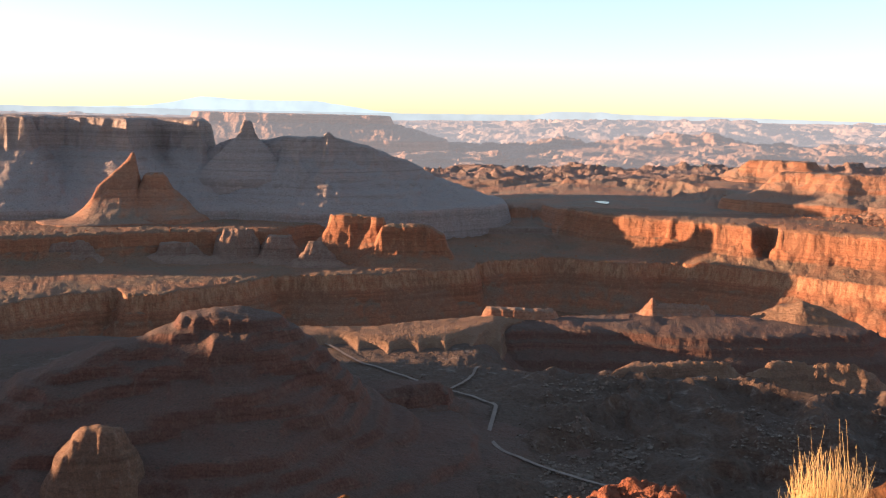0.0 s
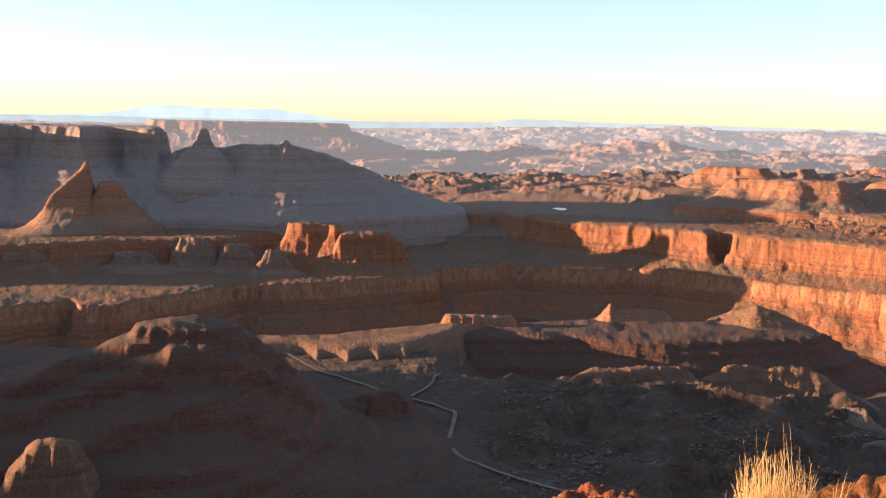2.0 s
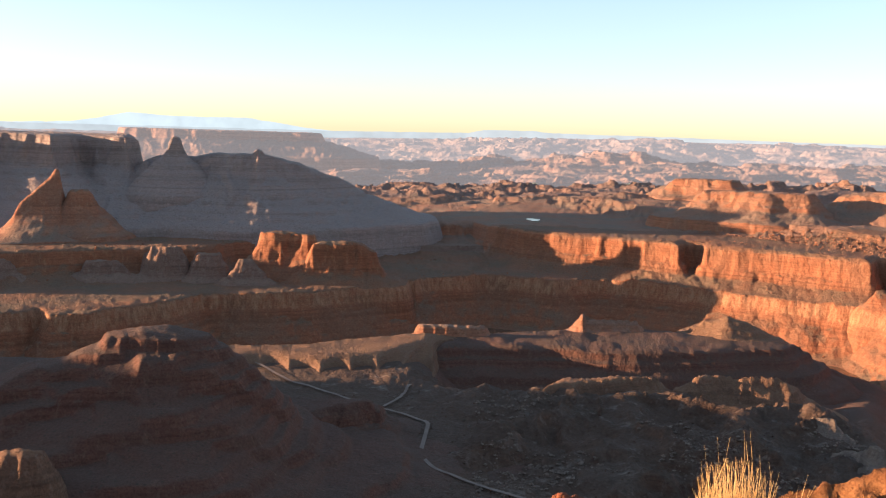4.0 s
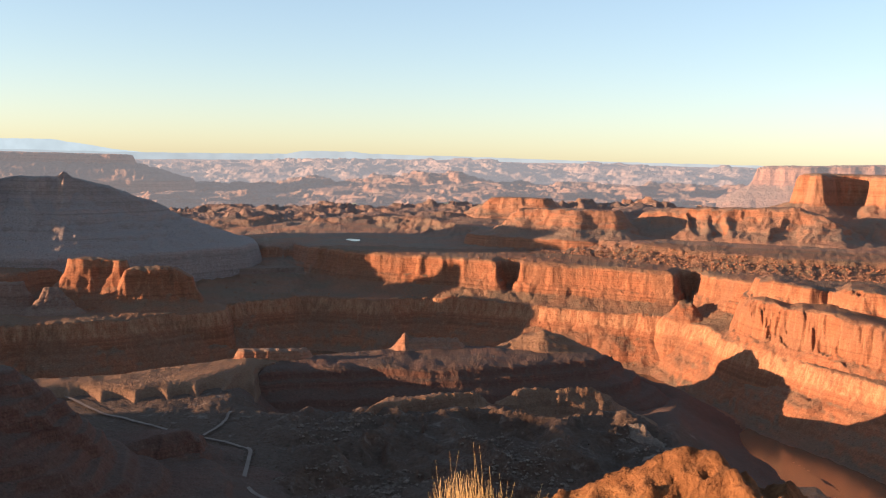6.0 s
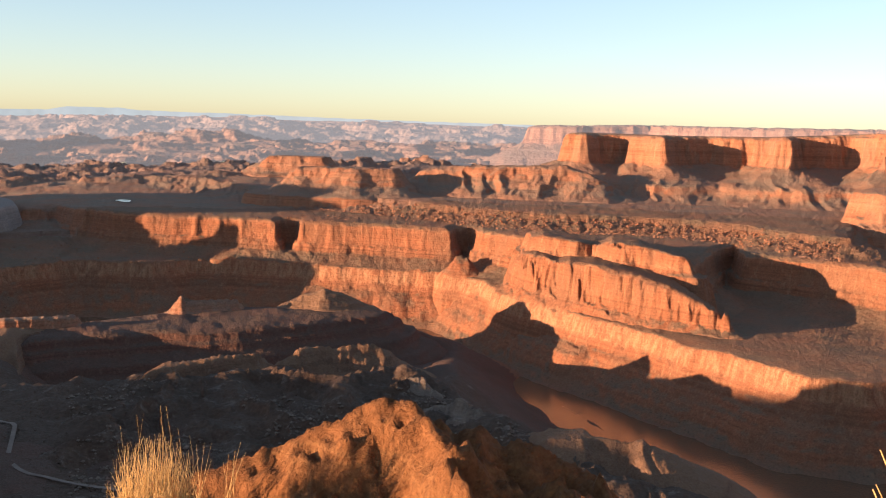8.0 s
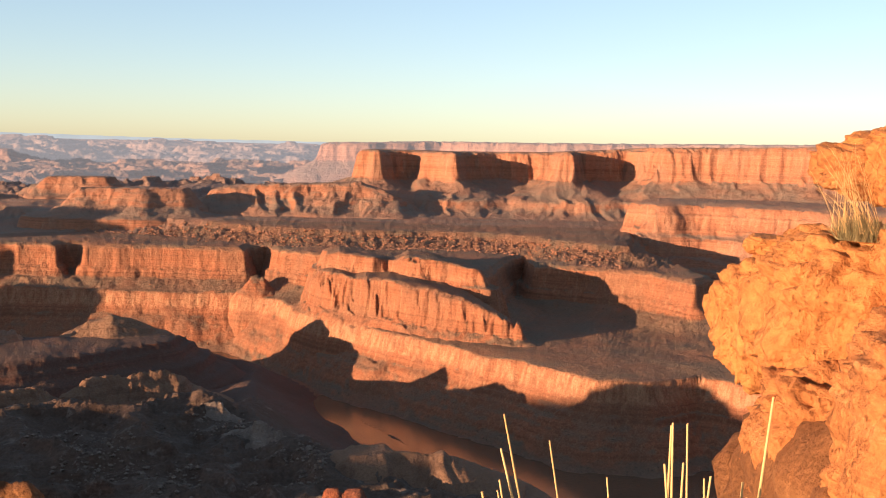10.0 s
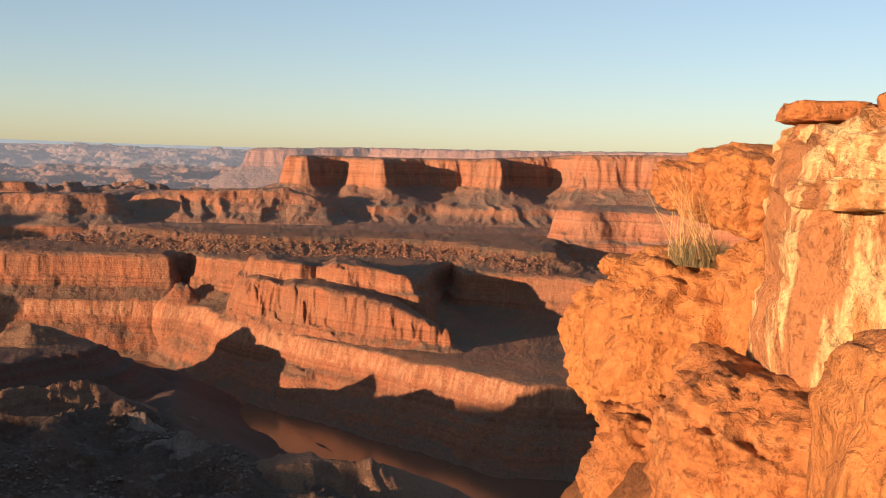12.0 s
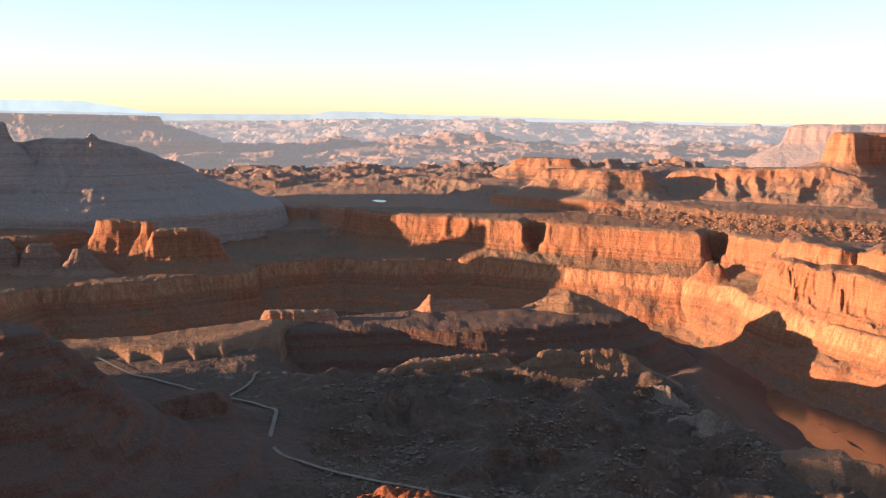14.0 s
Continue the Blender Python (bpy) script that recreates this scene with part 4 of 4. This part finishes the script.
def boulder(name, label, at, size, turn=(0, 0, 0), rough=0.12, grain=1.6, layers=0.0, boxy=0.6, seed=0, level=5, material=None, group=""):
    """A weathered block: a rounded box with lumps, ledges and small cracks."""
    bm = bmesh.new()
    bmesh.ops.create_icosphere(bm, subdivisions=level, radius=1.0)
    off = Vector((seed * 7.3, seed * 3.1, -seed * 5.7))
    for v in bm.verts:
        n = v.co.copy()
        p = Vector([math.copysign(abs(c) ** boxy, c) for c in n])
        q = Vector((p.x * size[0], p.y * size[1], p.z * size[2]))
        s = grain / max(size)
        lump = noise.fractal(q * s + off, 1.0, 2.1, 6)
        crack = abs(noise.noise(q * s * 1.7 + off * 2))
        k = 1 + rough * (lump * 0.9 - 0.9 * max(0, 0.16 - crack) / 0.16 * 0.5)
        near, _ = noise.voronoi(q * s * 1.5 + off)
        k += rough * 0.55 * (min(near[1] - near[0], 0.35) - 0.2)
        if layers:
            w = q.z + 0.25 * layers * noise.noise(q * s + off)
            k += rough * 0.5 * (abs((w / layers) % 1 - 0.5) - 0.25)
        k += rough * 0.22 * noise.fractal(q * s * 6 + off, 1.0, 2.0, 4)
        v.co = q * k
    for f in bm.faces:
        f.smooth = True
    me = bpy.data.meshes.new(name)
    bm.to_mesh(me)
    bm.free()
    me.materials.append(material or M_near)
    ob = new(name, me)
    ob.matrix_world = pose(*at, *turn)
    return tagged(ob, label, "rock", group)


CLIFF = "rocks of the rim cliff"
boulder("boulder", "bulging orange sandstone boulder hanging over the drop", (5.98, 2.76, -0.78), (0.35, 0.42, 0.33), (0, 0, 40), 0.15, 1.8, 0, 0.62, 1, 6, None, CLIFF)
boulder("boulder", "flat orange stone resting on a ledge", (6.02, 2.96, -0.42), (0.17, 0.15, 0.05), (4, 0, 30), 0.16, 2.0, 0.04, 0.55, 2, 5, None, CLIFF)
boulder("boulder", "rough orange rock mass of the rim cliff", (5.55, 2.08, -0.62), (0.42, 0.55, 0.36), (0, 0, 45), 0.17, 2.2, 0.10, 0.55, 3, 6, None, CLIFF)
boulder("boulder", "sloping orange shoulder under an overhang", (5.35, 1.72, -0.42), (0.26, 0.30, 0.24), (0, 12, 40), 0.18, 2.2, 0.08, 0.55, 16, 5, None, CLIFF)
boulder("boulder", "overhanging wedge of orange sandstone", (5.58, 1.90, 0.0), (0.36, 0.38, 0.155), (0, -5, 48), 0.15, 1.8, 0.06, 0.55, 4, 6, None, CLIFF)
boulder("rock_pillar", "cream and orange streaked rock pillar", (4.80, 1.10, -0.52), (0.33, 0.42, 0.72), (0, 0, 42), 0.12, 2.6, 0.0, 0.45, 5, 6, M_cream, CLIFF)
boulder("rock_slab", "tan cap slab on top of a rock pillar", (4.84, 1.43, 0.235), (0.11, 0.13, 0.028), (0, 3, 40), 0.14, 2.0, 0.03, 0.42, 6, 5, M_ledge, CLIFF)
boulder("rock_slab", "pale layered slab under a cap stone", (4.86, 1.36, 0.15), (0.16, 0.2, 0.055), (0, 2, 42), 0.18, 2.0, 0.035, 0.45, 7, 5, M_cream, CLIFF)
boulder("rock_slab", "small tan cap stone", (4.72, 1.16, 0.25), (0.08, 0.07, 0.03), (0, 0, 20), 0.14, 2.0, 0.0, 0.45, 8, 4, M_ledge, CLIFF)
boulder("rock_slab", "jutting cream ledge on a rock pillar", (4.50, 1.06, 0.02), (0.16, 0.22, 0.04), (0, 3, 42), 0.2, 2.2, 0.03, 0.42, 9, 5, M_cream, CLIFF)
boulder("rock_slab", "broken cream ledge on a rock pillar", (4.42, 0.95, 0.13), (0.12, 0.16, 0.035), (0, -4, 50), 0.2, 2.2, 0.03, 0.42, 17, 5, M_cream, CLIFF)
boulder("rock_slab", "thick cream ledge stepping out of a pillar", (4.72, 1.31, 0.075), (0.17, 0.15, 0.04), (0, -3, 38), 0.2, 2.4, 0.03, 0.42, 23, 5, M_cream, CLIFF)
boulder("rock_slab", "undercut orange ledge on a pillar", (4.60, 1.20, -0.01), (0.14, 0.13, 0.033), (0, 4, 46), 0.2, 2.4, 0.03, 0.42, 24, 5, M_ledge, CLIFF)
boulder("rock_slab", "worn cream ledge below an undercut", (4.60, 1.22, -0.085), (0.15, 0.13, 0.035), (0, -2, 42), 0.22, 2.4, 0.03, 0.42, 25, 5, M_cream, CLIFF)
boulder("boulder", "layered orange wedge jutting out over the drop", (5.46, 2.12, -0.03), (0.17, 0.26, 0.10), (6, -8, 48), 0.2, 2.2, 0.035, 0.6, 26, 5, M_ledge, CLIFF)
boulder("boulder", "layered crumbling red rock below the cliff", (4.57, 1.24, -0.80), (0.40, 0.42, 0.36), (0, 0, 42), 0.15, 2.2, 0.05, 0.5, 10, 6, M_ledge, CLIFF)
boulder("boulder", "gravelly red rock slope below a boulder", (5.28, 2.0, -1.1), (0.38, 0.45, 0.38), (0, 0, 45), 0.17, 2.4, 0.07, 0.55, 11, 6, M_ledge, CLIFF)
boulder("boulder", "upright tan rock with vertical grain", (3.95, 0.70, -0.5), (0.22, 0.22, 0.30), (0, 0, 42), 0.13, 1.8, 0.0, 0.42, 12, 5, None, CLIFF)
boulder("boulder", "massive red rock foot of the rim cliff", (5.6, 1.5, -2.3), (1.2, 1.2, 1.6), (0, 0, 42), 0.14, 2.0, 0.3, 0.6, 13, 5, M_crumb, CLIFF)
boulder("rock_spire", "dark red rock knob below the rim", (14.3, 71, -37.9), (6.2, 5, 10.5), (0, 0, 20), 0.13, 3.4, 1.0, 0.7, 14, 6, M_spire, "red knobs")
boulder("rock_spire", "crumbling red rock knob below the rim", (32.8, 48.5, -33.4), (4.7, 4.4, 12), (0, 0, 30), 0.13, 3.6, 0.8, 0.7, 15, 6, M_spire, "red knobs")


# ---- dry plants ----
def stems(name, parent, roots, material, sides=4):
    """Thin tapering stalks. roots: foot, tip, bend, radius."""
    verts, faces = [], []
    for foot, tip, bend, rad in roots:
        foot, tip, bend = Vector(foot), Vector(tip), Vector(bend)
        base = len(verts)
        along = (tip - foot).normalized()
        u = along.orthogonal().normalized()
        w = along.cross(u)
        n = 6
        for k in range(n):
            f = k / (n - 1)
            c = foot.lerp(tip, f) + bend * (4 * f * (1 - f))
            for j in range(sides):
                g = 6.2832 * j / sides
                verts.append(c + (u * math.cos(g) + w * math.sin(g)) * rad * (1 - 0.75 * f))
        for k in range(n - 1):
            for j in range(sides):
                p, q = base + k * sides + j, base + k * sides + (j + 1) % sides
                faces.append((p, q, q + sides, p + sides))
    ob = mesh_object(name, np.array([tuple(v) for v in verts]), np.array(faces), material)
    ob.parent = parent
    return ob


rng = random.Random(5)


def empty(name, at, label, category):
    ob = new(name)
    ob.location = at
    return tagged(ob, label, category)


bush = empty("dry_bush", (1.50, 3.70, -1.66), "dry straw-coloured bush of upright twigs on the rim", "bush")
rows_ = []
for i in range(420):
    a, t = rng.uniform(0, 6.28), rng.random() ** 0.6
    foot = (0.07 * math.cos(a) * rng.random(), 0.07 * math.sin(a) * rng.random(), -0.02)
    h = rng.uniform(0.2, 0.42) * (1.15 - 0.35 * t) + (0.1 if rng.random() < 0.1 else 0)
    tip = (0.175 * t * math.cos(a), 0.175 * t * math.sin(a), h)
    rows_.append((foot, tip, (rng.uniform(-0.03, 0.03) + 0.02 * math.cos(a), rng.uniform(-0.03, 0.03), 0), rng.uniform(0.0012, 0.0026)))
stems("brush", bush, rows_, M_straw)
rows_ = []
for i in range(500):
    a, t, z0 = rng.uniform(0, 6.28), rng.random() ** 0.5, rng.uniform(0.02, 0.24)
    p = Vector((0.15 * t * math.cos(a), 0.15 * t * math.sin(a), z0))
    rows_.append((p, p + Vector((rng.uniform(-0.04, 0.04), rng.uniform(-0.04, 0.04), rng.uniform(0.02, 0.08))), (0, 0, 0), 0.0013))
stems("foliage", bush, rows_, M_straw, 3)
for i, (x, y, z, h) in enumerate([(1.73, 3.92, -1.62, 0.28), (1.85, 3.9, -1.58, 0.22), (1.66, 3.85, -1.64, 0.2)]):
    tuft = empty("dry_stalks", (x, y, z), "a few thin dry stalks beside a bush", "grass")
    tuft["group"] = "stalks on the rim"
    stems("stalks", tuft, [((rng.uniform(-.02, .02), rng.uniform(-.02, .02), -0.03), (rng.uniform(-.06, .06), rng.uniform(-.05, .05), h * rng.uniform(0.6, 1)), (0, 0, 0), 0.0016) for k in range(7)], M_straw)

grass = empty("tall_dry_grass", (2.47, 0.84, -0.72), "tall pale dry grass stalks close to the rim", "grass")
rows_ = []
for i in range(125):
    across = rng.gauss(0.085, 0.045)
    foot = (0.64 * across, -0.77 * across, -1.02)
    lean = rng.uniform(-0.36, 0.0) if i % 3 else rng.uniform(-0.16, 0.08)
    high = rng.uniform(0.0, 0.47) - max(0.0, -lean - 0.2) * 1.2
    deep = rng.uniform(-0.08, 0.08)
    tip = (foot[0] + 0.64 * lean + 0.77 * deep, foot[1] - 0.77 * lean + 0.64 * deep, high)
    rows_.append((foot, tip, (-0.64 * lean * 0.2 + rng.uniform(-0.012, 0.012), 0.77 * lean * 0.2 + rng.uniform(-0.012, 0.012), 0), rng.uniform(0.0038, 0.0062)))
stems("stalks", grass, rows_, M_straw, 5)

tuft = empty("grass_tuft", (5.20, 2.06, -0.25), "grey-green grass cushion with dry blades on a ledge", "grass")
rows_ = []
for i in range(600):
    a, t = rng.uniform(0, 6.28), rng.random() ** 0.5
    foot = (0.075 * t * math.cos(a), 0.09 * t * math.sin(a), -0.03)
    rows_.append((foot, (0.10 * t * math.cos(a) + rng.uniform(-.03, .03), 0.12 * t * math.sin(a) + rng.uniform(-.03, .03), rng.uniform(0.02, 0.10) * (1.1 - 0.5 * t)), (rng.uniform(-.02, .02), rng.uniform(-.02, .02), 0.01), 0.0012))
stems("leaves", tuft, rows_, M_sage, 3)
rows_ = []
for i in range(60):
    rows_.append(((rng.uniform(-.08, .08), rng.uniform(-.08, .08), 0), (rng.uniform(-.16, .05), rng.uniform(-.02, .16), rng.uniform(0.14, 0.34)), (0, 0, 0.02), 0.0013))
stems("dry_blade", tuft, rows_, M_straw, 3)
